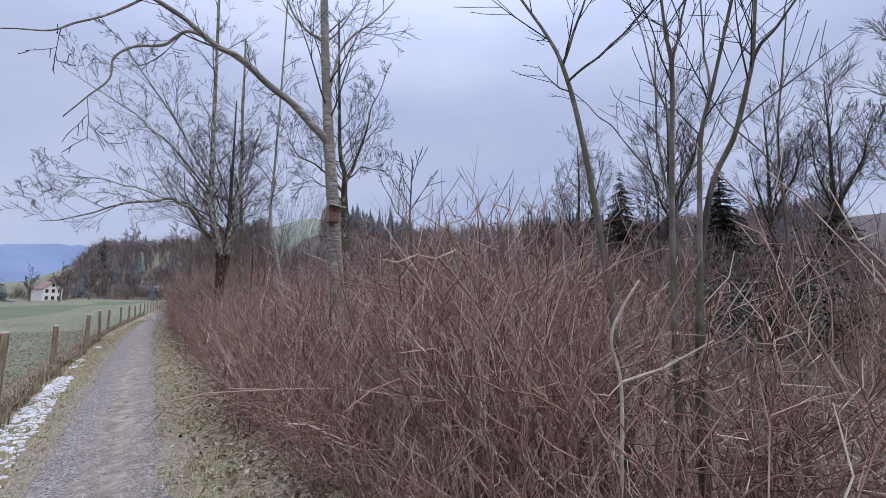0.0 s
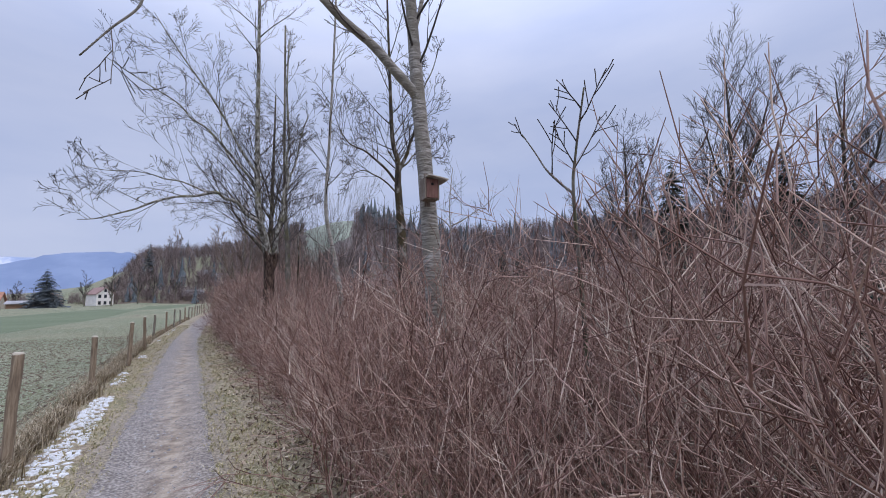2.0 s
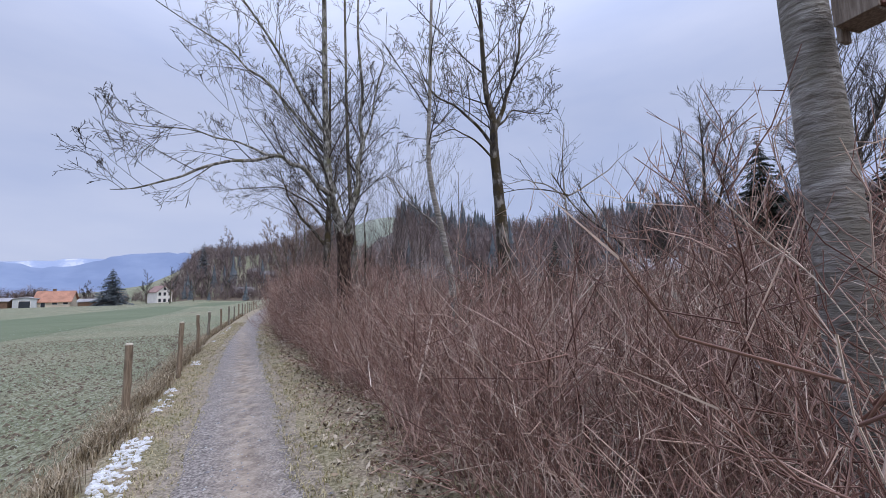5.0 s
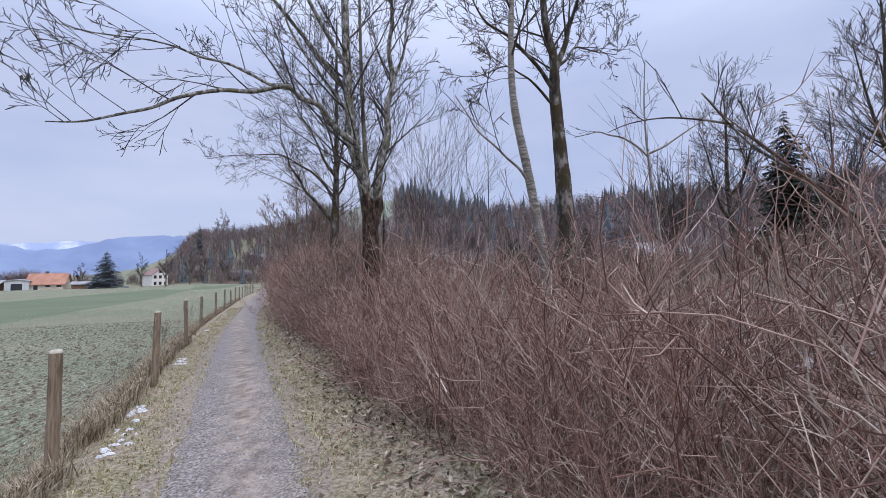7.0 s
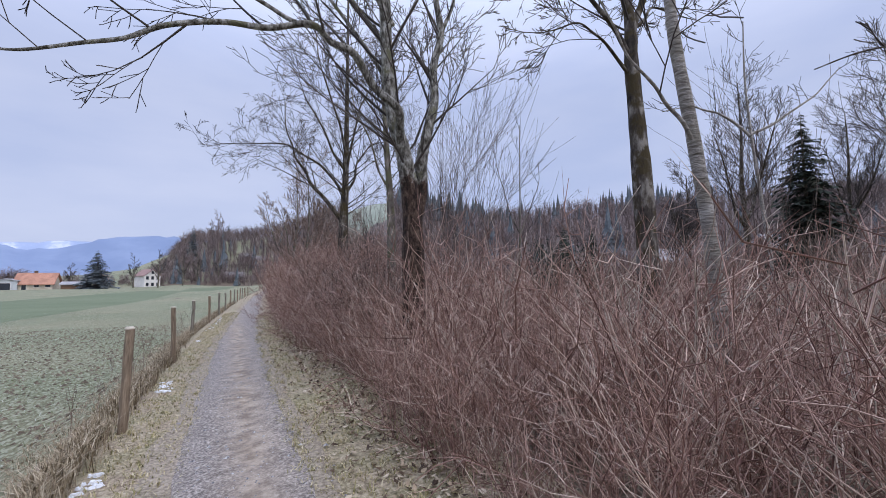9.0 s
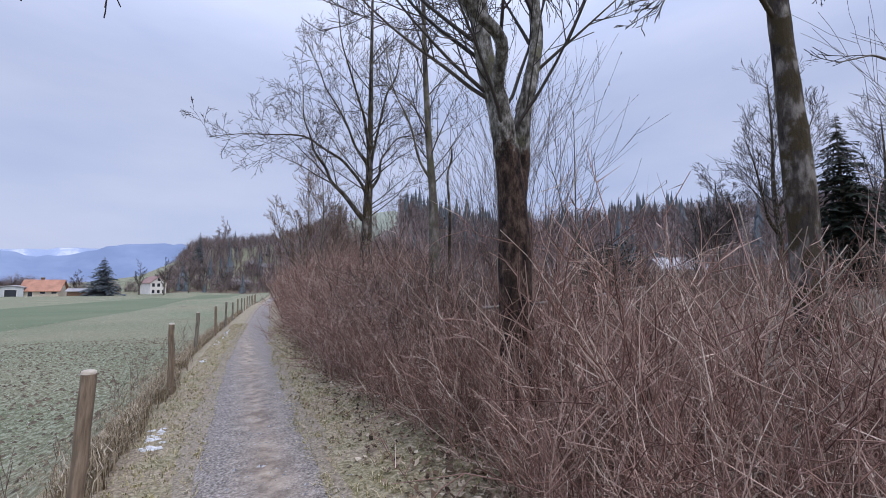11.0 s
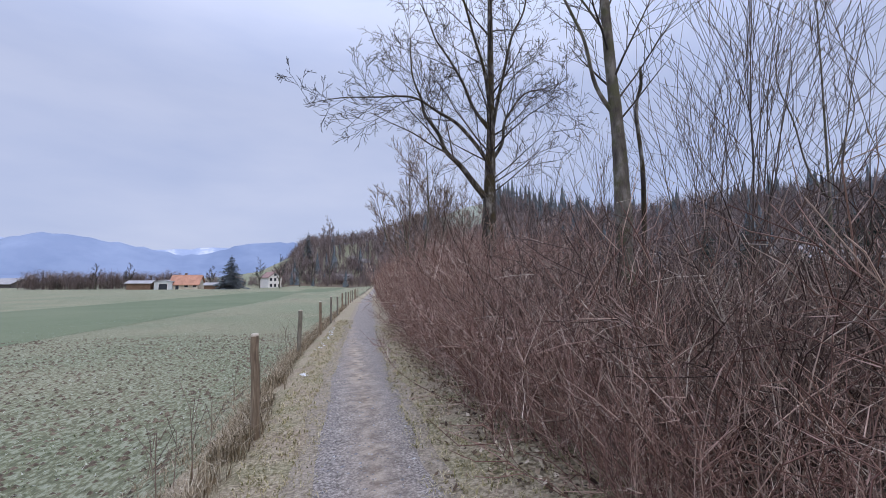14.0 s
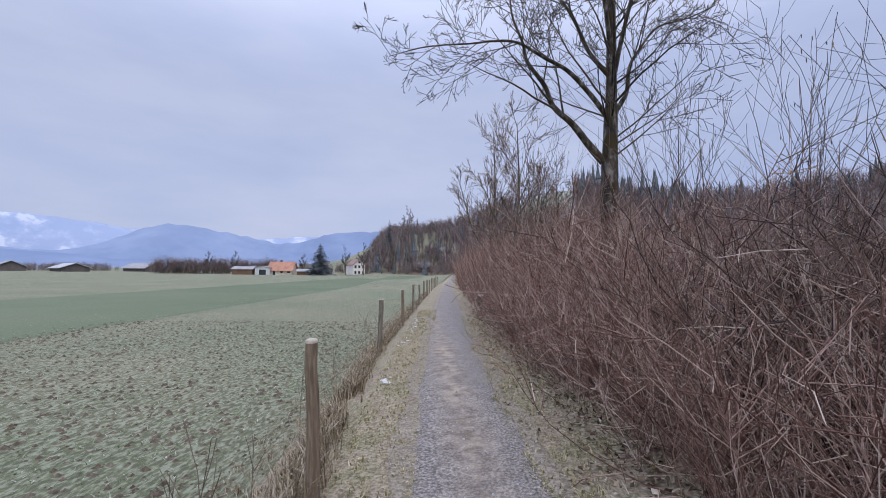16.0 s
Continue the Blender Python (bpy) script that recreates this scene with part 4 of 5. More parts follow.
# ---- woods on the hillside ----
def woods(name, label, spots, seed, mat, conifer=False):
    rng = random.Random(seed)
    tb = Tubes()
    for x, y, h in spots:
        z = ground_z(x, y) - 0.3
        p = Vector((x, y, z))
        if conifer:
            tb.tube([p, p + Vector((0, 0, h * 0.2))], [0.2, 0.2], 3)
            for k in range(11):
                f = k / 11
                w = h * 0.17 * (1 - f) * rng.uniform(0.8, 1.15) + 0.15
                c = p + Vector((0, 0, h * (0.12 + 0.8 * f)))
                a0 = rng.random() * 6.28
                tip = c + Vector((rng.gauss(0, 0.1), rng.gauss(0, 0.1), h * 0.2))
                ring = [c + Vector((math.cos(a0 + i * 1.0472) * w * rng.uniform(0.6, 1.2), math.sin(a0 + i * 1.0472) * w * rng.uniform(0.6, 1.2), -rng.uniform(0, 0.08) * h)) for i in range(6)]
                for i in range(6):
                    tb.face(ring[i], ring[(i + 1) % 6], tip)
            continue
        tb.tube([p, p + Vector((rng.gauss(0, 0.3), 0, h * 0.35)), p + Vector((rng.gauss(0, 0.5), 0, h * 0.62))], [h * 0.012, h * 0.008, 0.03], 3)
        for k in range(24):
            f = rng.uniform(0.12, 0.58)
            q = p + Vector((0, 0, h * f))
            a = rng.random() * 6.283
            L = h * rng.uniform(0.22, 0.42)
            out = rng.uniform(0.1, 0.85)
            e = q + Vector((math.cos(a) * L * out, math.sin(a) * L * out, L * (1.05 - 0.45 * out)))
            w = h * 0.006
            s = Vector((-math.sin(a) * w, math.cos(a) * w, w * 0.3))
            tb.face(q - s, q + s, e)
            for j in range(2):
                m1 = q.lerp(e, rng.uniform(0.3, 0.8))
                e2 = m1 + Vector((rng.gauss(0, 0.4) * L, rng.gauss(0, 0.4) * L, L * rng.uniform(0.1, 0.4)))
                tb.face(m1 - s * 0.8, m1 + s * 0.8, e2)
    return tagged(tb.link(name, mat, smooth=False), label, "woods", kind="stuff")


rng = random.Random(21)
bare, evergreen = [], []
while len(bare) < 3900:
    th = rng.uniform(-8.5, 12) if rng.random() < 0.36 else rng.uniform(12, 82)
    toe = 82 + 105 * (1 - smooth01(0, 24, th))
    rho = toe + 150 * rng.random()
    x, y = rho * math.sin(radians(th)), 10 + rho * math.cos(radians(th))
    if 13 < th < 20 and rho > toe + 40:
        continue
    h = rng.uniform(8, 12.5) * (0.6 if rho < toe + 25 else 1)
    if rng.random() < (0.02 if rho < toe + 85 and th > 12 else 0.025 if th < 12 else 0.5 if 20.5 < th < 33 else 0.2 if 47 < th < 58 else 0.07):
        evergreen.append((x, y, h * rng.uniform(0.75, 1.3)))
    else:
        bare.append((x, y, h))
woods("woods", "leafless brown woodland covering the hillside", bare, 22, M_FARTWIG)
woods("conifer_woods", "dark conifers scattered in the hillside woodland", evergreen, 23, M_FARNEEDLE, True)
sheet("hill_meadow", [30 + 3 * i for i in range(22)], [150 + 4 * i for i in range(30)], lambda x, y: ground_z(x, y) + (0.6 if 13 < math.degrees(math.atan2(x, y - 10)) < 20 and math.hypot(x, y - 10) > 160 and 31 < x < 92 and 151 < y < 265 else -3), M_MEADOW, "pale green frosted meadow high on the hill", "meadow")

# single trees before the hill
for k, (x, y, h, s) in enumerate([(36, 17.6, 18.5, 1), (38, 28.3, 17, 1), (48, 25, 15, 1), (47, 14, 18, 1), (44, 9, 17, 1), (33, 30, 9, 1), (52, 44, 10, 1), (40, 4, 16, 1)]):
    b = G(x, y)
    bare_tree("bare rounded tree beyond the brush", b, [(0.1, 0, h * 0.25), (0.0, 0.1, h * 0.5), (0.15, 0, h * 0.75), (0.1, 0, h)], h * 0.015, 0.03,
              [([(0, 0, h * 0.3), (h * 0.1, 0, h * 0.45), (h * 0.2, 0.2, h * 0.75)], h * 0.011, 0.02), ([(0, 0, h * 0.28), (-h * 0.1, 0, h * 0.42), (-h * 0.19, 0.3, h * 0.72)], h * 0.011, 0.02),
               ([(0, 0, h * 0.4), (0.2, -h * 0.1, h * 0.6), (0.3, -h * 0.16, h * 0.8)], h * 0.01, 0.02)],
              M_BARK_DARK, 120 + k, 26, h * 0.24, 2, 6, start=0.3, sides=8, limb_twigs=15, group="bare trees before the hill", rmin=0.012)
for k, (x, y, h, w) in enumerate([(41.4, 25.5, 14.0, 8.0), (48.3, 18.7, 14.5, 8.0), (44, 56, 10, 5), (40, 47, 8, 4), (38, 8, 6, 6)]):
    spruce("dark green spruce standing in the scrub", G(x, y), h, w, 140 + k, group="spruces before the hill")

# rows of small trees where the hedge runs on
for k, (x, y, h) in enumerate([(3.3, 29.5, 6.6), (3.6, 36, 8.6), (5.2, 31, 5.0), (7.5, 34, 6.0), (6.0, 38, 6.2), (9.0, 42, 7.5), (8.0, 47, 7.0), (11, 52, 8), (10, 60, 8.5), (14, 66, 9)]):
    b = G(x, y)
    bare_tree("small bare tree rising behind the hedge", b, [(-0.1, 0, h * 0.3), (0.1, 0.1, h * 0.6), (0, 0, h)], h * 0.012, 0.012,
              [([(0, 0, h * 0.2), (-h * 0.12, 0, h * 0.4), (-h * 0.2, 0.2, h * 0.7)], h * 0.008, 0.01), ([(0, 0, h * 0.25), (h * 0.1, 0, h * 0.45), (h * 0.16, 0.3, h * 0.72)], h * 0.008, 0.01)],
              M_BARK_BROWN, 160 + k, 20, h * 0.27, 2, 6, start=0.22, sides=7, limb_twigs=11, group="small trees along the hedge", rmin=0.008, crown_mat=M_BRUSH)

# ---- distance ----
fir_base = G(-36.5, 170)
spruce("large dark fir beside the houses, haze blue mixed into its colour", fir_base, 12.3, 11.5, 31, M_FARNEEDLE, 40)


def house(label, base, turn, w, d, h, roof_h, wall_mat, roof_mat, windows, category="house", over=0.6):
    """A gabled house: walls, roof slabs, windows with frames; the ridge runs along its own y."""
    holder = tagged(new("house"), label, category)
    holder.matrix_basis = Matrix.Translation(base) @ Matrix.Rotation(turn, 4, "Z")
    wb = prism_bm([(-w / 2, -0.5), (w / 2, -0.5), (w / 2, h), (0, h + roof_h), (-w / 2, h)], -d / 2, d / 2)
    part("wall", wb, wall_mat, holder)
    sl = roof_h / (w / 2)
    for sg in (-1, 1):
        prof = [(0, h + roof_h + 0.05), (sg * (w / 2 + over), h - sl * over + 0.05), (sg * (w / 2 + over), h - sl * over + 0.28), (0, h + roof_h + 0.28)]
        part("roof", prism_bm(prof, -d / 2 - over, d / 2 + over), roof_mat, holder)
    for side, x, z, ww, wh in windows:
        if side == "front":
            win = part("window", box_bm(x - ww / 2, x + ww / 2, -d / 2 - 0.06, -d / 2 + 0.05, z, z + wh), M_GLASSY, holder)
            part("frame", box_bm(x - ww / 2 - 0.12, x + ww / 2 + 0.12, -d / 2 - 0.04, -d / 2 + 0.04, z - 0.12, z + wh + 0.12), M_WHITE, win)
        else:
            s = -1 if side == "left" else 1
            win = part("window", box_bm(s * w / 2 - 0.06, s * w / 2 + 0.06, x - ww / 2, x + ww / 2, z, z + wh), M_GLASSY, holder)
            part("frame", box_bm(s * w / 2 - 0.04, s * w / 2 + 0.04, x - ww / 2 - 0.12, x + ww / 2 + 0.12, z - 0.12, z + wh + 0.12), M_WHITE, win)
    return holder


# ---- fence posts along the field ----
def post(x, y, h, r, mat, tilt, turn, label):
    holder = tagged(new("fence_post"), label, "fence post", "posts along the field")
    holder.matrix_basis = Matrix.Translation(G(x, y)) @ Matrix.Rotation(turn, 4, "Z") @ Matrix.Rotation(tilt, 4, "Y")
    rngp = random.Random(int(y * 100))
    tb = Tubes()
    n = 9
    pts = [Vector((rngp.gauss(0, 0.0025), rngp.gauss(0, 0.0025), -0.3 + (h + 0.3) * i / (n - 1))) for i in range(n)]
    tb.tube(pts, [r * (1.06 - 0.08 * i / n) * rngp.uniform(0.98, 1.02) for i in range(n)], 14)
    tb.link("shaft", mat, holder)
    tp = Tubes()
    tp.tube([Vector((0, 0, h - 0.004)), Vector((0, 0, h + 0.012)), Vector((0, 0, h + 0.018))], [r * 1.0, r * 0.93, r * 0.70], 14, True)
    tp.link("top", M_ENDGRAIN, holder, label="pale cut top")
    return holder


POSTS = [(-0.90, 3.5, 0.95, 0.045), (-0.87, 7.18, 0.97, 0.045), (-0.94, 11.2, 0.83, 0.046), (-0.70, 13.65, 0.94, 0.043), (-0.727, 17.66, 0.93, 0.043), (-0.81, 22.75, 0.845, 0.048)]
for k in range(12):
    y = 26.2 + 3.5 * k
    POSTS.append((fence(y), y, 0.88 + 0.06 * math.sin(k * 2.3), 0.045))
for k, (x, y, h, r) in enumerate(POSTS):
    grey = k in (5, 7, 8, 10, 13)
    post(x, y, h - ground_z(x, y), r * 0.88, M_POSTGREY if grey else M_POST, 0.03 * math.sin(k * 1.7) + (0.05 if k == 4 else 0), k * 1.1,
         "grey weathered round timber fence post" if grey else "light brown round timber fence post with a pale top")

# ---- nest box on the poplar ----
nb = tagged(new("nest_box"), "weathered board nest box with an overhanging pale roof board", "nest box")
nb.matrix_basis = Matrix.Translation((2.33, 5.80, 2.35)) @ Matrix.Rotation(radians(-8), 4, "Z") @ Matrix.Diagonal((0.84, 0.86, 0.8, 1))
for nm, dims, mt in (("side", (-0.005, 0.012, -0.16, 0.0, 0, 0.27), M_BOX), ("side", (0.158, 0.175, -0.16, 0.0, 0, 0.25), M_BOX), ("back", (0.012, 0.158, -0.014, 0.0, 0, 0.28), M_BOX),
                     ("front", (0.013, 0.157, -0.165, -0.148, 0.015, 0.25), M_BOXRED), ("floor_board", (0.013, 0.157, -0.147, -0.016, 0.0, 0.016), M_BOX)):
    board = part(nm, box_bm(*dims, 0.002), mt, nb)
    front = board if nm == "front" else (front if nm == "floor_board" else None)
part("roof", box_bm(-0.03, 0.225, -0.235, 0.02, 0.272, 0.290, 0.003), M_ROOFBOARD, nb, "pale overhanging roof board", Matrix.Rotation(radians(9), 4, "Y"))
# Near-black disc on the front board stands in for shade inside a hole.
hole = bmesh.new()
bmesh.ops.create_cone(hole, cap_ends=True, segments=20, radius1=0.017, radius2=0.017, depth=0.004)
part("entrance_hole_disc", hole, M_BLACK, front, "", pose(0.085, -0.1665, 0.185, 90, 0, 0))
part("batten", box_bm(0.05, 0.12, 0.001, 0.022, -0.06, 0.36, 0.003), M_BOX, nb)


# ---- ground cover ----
def blades(name, label, category, spots, seed, mat, h0, h1, per=4, droop=0.5, width=0.004):
    """Tufts of bent grass blades, joined."""
    rng = random.Random(seed)
    tb = Tubes()
    for x, y in spots:
        z = ground_z(x, y) + 0.005
        for k in range(per):
            a = rng.random() * 6.283
            h = rng.uniform(h0, h1)
            lean_by = h * rng.uniform(0.1, droop)
            p = Vector((x + rng.gauss(0, 0.02), y + rng.gauss(0, 0.02), z))
            o = Vector((math.cos(a), math.sin(a), 0))
            s = Vector((-math.sin(a), math.cos(a), 0)) * width * rng.uniform(0.6, 1.4)
            m1 = p + o * lean_by * 0.35 + Vector((0, 0, h * 0.6))
            e = p + o * lean_by * 1.3 + Vector((0, 0, h * rng.uniform(0.75, 1.0)))
            tb.face(p - s, p + s, m1 + s * 0.7, m1 - s * 0.7)
            tb.face(m1 - s * 0.7, m1 + s * 0.7, e)
    return tagged(tb.link(name, mat, smooth=False), label, category, kind="stuff")


rng = random.Random(400)
right = []
while len(right) < 7000:
    y = 1.5 + 26 * rng.random() ** 1.2
    u = 0.34 + 1.1 * rng.random() ** 1.4
    if noise.noise(Vector((u * 2.5, y * 1.3, 0))) > -0.25 or rng.random() < 0.2:
        right.append((centre(y) + u, y))
blades("verge_grass", "short yellow-green winter grass along the path edge", "grass", right, 401, M_GREENGRASS, 0.015, 0.055, 4, 1.6)
left = []
while len(left) < 5500:
    y = 3.0 + 27 * rng.random() ** 1.2
    u = rng.uniform(-1.0, -0.36)
    left.append((centre(y) + u, y))
blades("edge_grass", "short dull winter grass between path and fence", "grass", left, 402, M_GREENGRASS, 0.012, 0.05, 4, 1.6)
bank = []
while len(bank) < 6200:
    y = 2.5 + 40 * rng.random() ** 1.15
    u = -0.18 + rng.gauss(0, 0.07)
    if noise.noise(Vector((3.0, y * 1.1, 0))) > -0.15 or rng.random() < 0.15:
        bank.append((fence(y) + u, y))
blades("bank_grass", "long dry straw-brown grass along the fence line", "grass", bank, 403, M_DRYGRASS, 0.08, 0.27, 5, 0.9)
rough = []
while len(rough) < 4500:
    y = 3.0 + 34 * rng.random() ** 1.15
    rough.append((fence(y) - rng.uniform(0.27, 1.0), y))
blades("bank_turf", "matted frosted grass on the bank below the fence", "grass", rough, 404, M_DRYGRASS, 0.02, 0.09, 4, 1.8)
crop = []
for r in range(84):
    x0 = -1.75 - 0.15 * r
    y = 5.0
    while y < 42:
        y += (0.10 + 0.006 * max(0, y - 12) + 0.004 * r) * rng.uniform(0.6, 1.6)
        xx = centre(y) - 0.26 + x0 + rng.gauss(0, 0.022) + 0.05 * math.sin(y * 0.7 + r)
        if noise.noise(Vector((xx * 0.45, y * 0.45, 9))) > -0.4:
            crop.append((xx, y))
blades("crop_rows", "rows of small frosted green crop leaves", "crop", crop, 405, M_CROP, 0.02, 0.06, 5, 1.7, 0.008)
clods = Tubes()
for k in range(14000):
    y = 4 + 26 * rng.random() ** 1.2
    x = centre(y) - 1.8 - 9.5 * rng.random() ** 1.2
    r = rng.uniform(0.014, 0.058)
    c = Vector((x, y, ground_z(x, y) + 0.015))
    ring = [c + Vector((math.cos(i * 1.2566) * r * rng.uniform(0.7, 1.3), math.sin(i * 1.2566) * r * rng.uniform(0.7, 1.3), rng.uniform(-0.004, 0.004))) for i in range(5)]
    top = c + Vector((0, 0, r * rng.uniform(0.5, 0.9)))
    for i in range(5):
        clods.face(ring[i], ring[(i + 1) % 5], top)
tagged(clods.link("soil_clods", M_SOIL, smooth=False), "small brown earth clods between the crop rows", "soil", kind="stuff")

stones = Tubes()
for k in range(3600):
    y = 2.5 + 24 * rng.random() ** 1.15
    u = rng.gauss(0, 0.29)
    if abs(u) > 0.62:
        continue
    x = centre(y) + u
    r = rng.uniform(0.004, 0.011) * (2.0 if rng.random() < 0.09 else 1)
    c = Vector((x, y, ground_z(x, y) + 0.028))
    ring = [c + Vector((math.cos(i * 1.2566 + k) * r * rng.uniform(0.7, 1.3), math.sin(i * 1.2566 + k) * r * rng.uniform(0.7, 1.3), 0)) for i in range(5)]
    top = c + Vector((r * 0.1, 0, r * rng.uniform(0.4, 0.8)))
    for i in range(5):
        stones.face(ring[i], ring[(i + 1) % 5], top)
tagged(stones.link("pebbles", M_STONE, smooth=False), "loose grey and pale pebbles on the gravel path", "pebbles", kind="stuff")

leaves = Tubes()
for k in range(12500):
    y = 1.5 + 27 * rng.random() ** 1.15
    side_u = rng.random()
    u = 1.18 + rng.gauss(0, 0.28) if side_u < 0.85 else rng.uniform(1.3, 3.0)
    if u < 0.42:
        continue
    x = centre(y) + u
    r = rng.uniform(0.013, 0.032)
    c = Vector((x, y, ground_z(x, y) + rng.uniform(0.015, 0.045)))
    a = rng.random() * 6.283
    o, s = Vector((math.cos(a), math.sin(a), rng.gauss(0, 0.35))) * r, Vector((-math.sin(a), math.cos(a), rng.gauss(0, 0.35))) * r * 0.6
    leaves.face(c - o, c + s, c + o + Vector((0, 0, r * 0.4)), c - s)
tagged(leaves.link("fallen_leaves", M_LEAF, smooth=False), "curled brown fallen leaves under the hedge", "leaves", kind="stuff")


def snow(label, y0, y1, u0, u1, count, seed):
    rng = random.Random(seed)
    tb = Tubes()
    for k in range(count):
        y = rng.uniform(y0, y1)
        f = (y - y0) / (y1 - y0)
        u = rng.uniform(u0, u1 - (u1 - u0) * 0.45 * f)
        x = centre(y) + u
        rx, ry = rng.uniform(0.012, 0.045), rng.uniform(0.008, 0.024)
        h = rng.uniform(0.008, 0.02)
        c = Vector((x, y, ground_z(x, y) + 0.012))
        n = 8
        ring = [c + Vector((math.cos(i * 0.7854) * rx * rng.uniform(0.6, 1.25), math.sin(i * 0.7854) * ry * rng.uniform(0.6, 1.25), 0)) for i in range(n)]
        up = [c + (p - c) * 0.65 + Vector((0, 0, h * rng.uniform(0.7, 1.2))) for p in ring]
        for i in range(n):
            tb.face(ring[i], ring[(i + 1) % n], up[(i + 1) % n], up[i])
        tb.face(*up)
    return tagged(tb.link("snow_patch", M_SNOW), label, "snow", "snow beside the path", "stuff")


snow("thin broken old snow beside the fence", 4.4, 10.2, -0.98, -0.58, 540, 501)
snow("small remnant of old snow on the verge", 12.3, 12.7, -0.98, -0.8, 16, 502)
snow("small remnant of old snow on the verge", 11.2, 12.2, -0.98, -0.7, 16, 503)
snow("remnant of old snow at the foot of the grass bank", 15.2, 15.95, -0.93, -0.74, 30, 504)
snow("small remnant of old snow on the verge", 20.2, 20.6, -0.92, -0.8, 8, 505)
snow("remnant of old snow along the fence line", 22.8, 27.5, -0.98, -0.78, 30, 506)

# dry weed stalks at the field's edge
for k, (x, y, h) in enumerate([(-1.05, 17.0, 0.55), (-1.2, 17.06, 0.42), (-1.08, 16.45, 0.5), (-1.12, 17.7, 0.4), (-1.62, 17.67, 0.38), (-1.35, 19.6, 0.5), (-1.2, 20.6, 0.6), (-1.05, 22.9, 0.75), (-1.1, 21.6, 0.55), (-1.3, 14.6, 0.4), (-1.2, 15.1, 0.35), (-1.0, 23.6, 0.6), (-1.0, 24.5, 0.6)]):
    rw = random.Random(600 + k)
    tb = Tubes()
    grow(tb, rw, Vector((0, 0, -0.03)), Vector((rw.gauss(0, 0.08), rw.gauss(0, 0.08), 1)), h * 1.1, 0.005, 1, 0.1, 0.08, 0.6, 5, 4, 0.4, 0.0022)
    st = tagged(tb.link("weed_stalk", M_BRUSH), "thin dry weed stalk at the field edge", "weed", "weed stalks at the field edge")
    st.location = G(x, y)

# creek beyond the hedge
CY = list(np.arange(-40, 120, 1.0))
cv, cf = [], []
for y in CY:
    for u in (4.9, 6.0, 7.2, 8.5):
        cv.append((centre(y) + u, y, -0.78 - (0.25 if u in (4.9, 8.5) else 0)))
for j in range(len(CY) - 1):
    for i in range(3):
        cf.append((j * 4 + i, j * 4 + i + 1, (j + 1) * 4 + i + 1, (j + 1) * 4 + i))
cm = bpy.data.meshes.new("water")
cm.from_pydata(cv, [], cf)
cm.materials.append(M_WATER)
tagged(new("water", cm), "shallow grey creek water reflecting the sky", "water", kind="structure")
gravel = Tubes()
for k in range(2200):
    y = -3 + 24 * rng.random()
    u = rng.choice((rng.gauss(5.55, 0.28), rng.gauss(7.75, 0.25), rng.uniform(5.2, 8.0)))
    x = centre(y) + u
    r = rng.uniform(0.03, 0.11)
    c = Vector((x, y, min(-0.72, ground_z(x, y)) if 5.3 < u < 7.9 else ground_z(x, y)))
    ring = [c + Vector((math.cos(i * 1.0472) * r * rng.uniform(0.75, 1.2), math.sin(i * 1.0472) * r * rng.uniform(0.75, 1.2), -0.02)) for i in range(6)]
    top = c + Vector((0, 0, r * rng.uniform(0.4, 0.7)))
    for i in range(6):
        gravel.face(ring[i], ring[(i + 1) % 6], top)
tagged(gravel.link("creek_stones", M_STONE, smooth=False), "pale grey stones along the creek bed", "stones", kind="stuff")

# ---- bench by the path ----
bn = tagged(new("bench"), "small grey timber bench with snow on the seat", "bench")
bn.matrix_basis = Matrix.Translation(G(centre(30.5) + 1.15, 30.5)) @ Matrix.Rotation(radians(-90), 4, "Z")
for dx in (-0.5, 0.42):
    part("leg", box_bm(dx, dx + 0.08, 0.0, 0.34, -0.05, 0.40, 0.005), M_POSTGREY, bn)
    part("upright", box_bm(dx, dx + 0.06, 0.34, 0.40, -0.05, 0.80, 0.005), M_POSTGREY, bn)
for j in range(3):
    part("seat_board", box_bm(-0.62, 0.62, 0.0 + 0.115 * j, 0.10 + 0.115 * j, 0.402, 0.44, 0.004), M_POSTGREY, bn)
for j in range(2):
    part("back_board", box_bm(-0.62, 0.62, 0.31, 0.338, 0.55 + 0.14 * j, 0.66 + 0.14 * j, 0.004), M_POSTGREY, bn)
sn = bmesh.new()
bmesh.ops.create_grid(sn, x_segments=14, y_segments=5, size=0.5)
for v in sn.verts:
    edge = max(abs(v.co.x), abs(v.co.y)) > 0.49
    v.co = Vector((v.co.x * 1.1, 0.165 + v.co.y * 0.30, 0.441 + (0 if edge else 0.035 + 0.012 * noise.noise(v.co * 9))))
ob = tagged(part("snow_patch", sn, M_SNOW, None), "thin snow lying on the bench", "snow", "snow beside the path")
ob.matrix_basis = bn.matrix_basis

# ---- houses across the field ----
house("small house with an orange tiled roof and cream walls", (-52.3, 178, -0.5), radians(90), 6.5, 8.5, 2.2, 2.9, M_PLASTER, M_TILE,
      [("right", -3.2, 1.1, 1.2, 1.2), ("right", -0.6, 1.1, 1.2, 1.2), ("right", 2.2, 0.1, 1.0, 2.1), ("left", -3.2, 1.1, 1.2, 1.2), ("left", -0.6, 1.1, 1.2, 1.2), ("left", 2.2, 0.1, 1.0, 2.1)])
ch = tagged(new("chimney"), "dark brick chimney on the orange roof", "chimney")
ch.location = (-53.0, 178.3, 3.7)
part("stack", box_bm(-0.35, 0.35, -0.35, 0.35, 0, 1.7, 0.02), M_TIMBERWALL, ch)
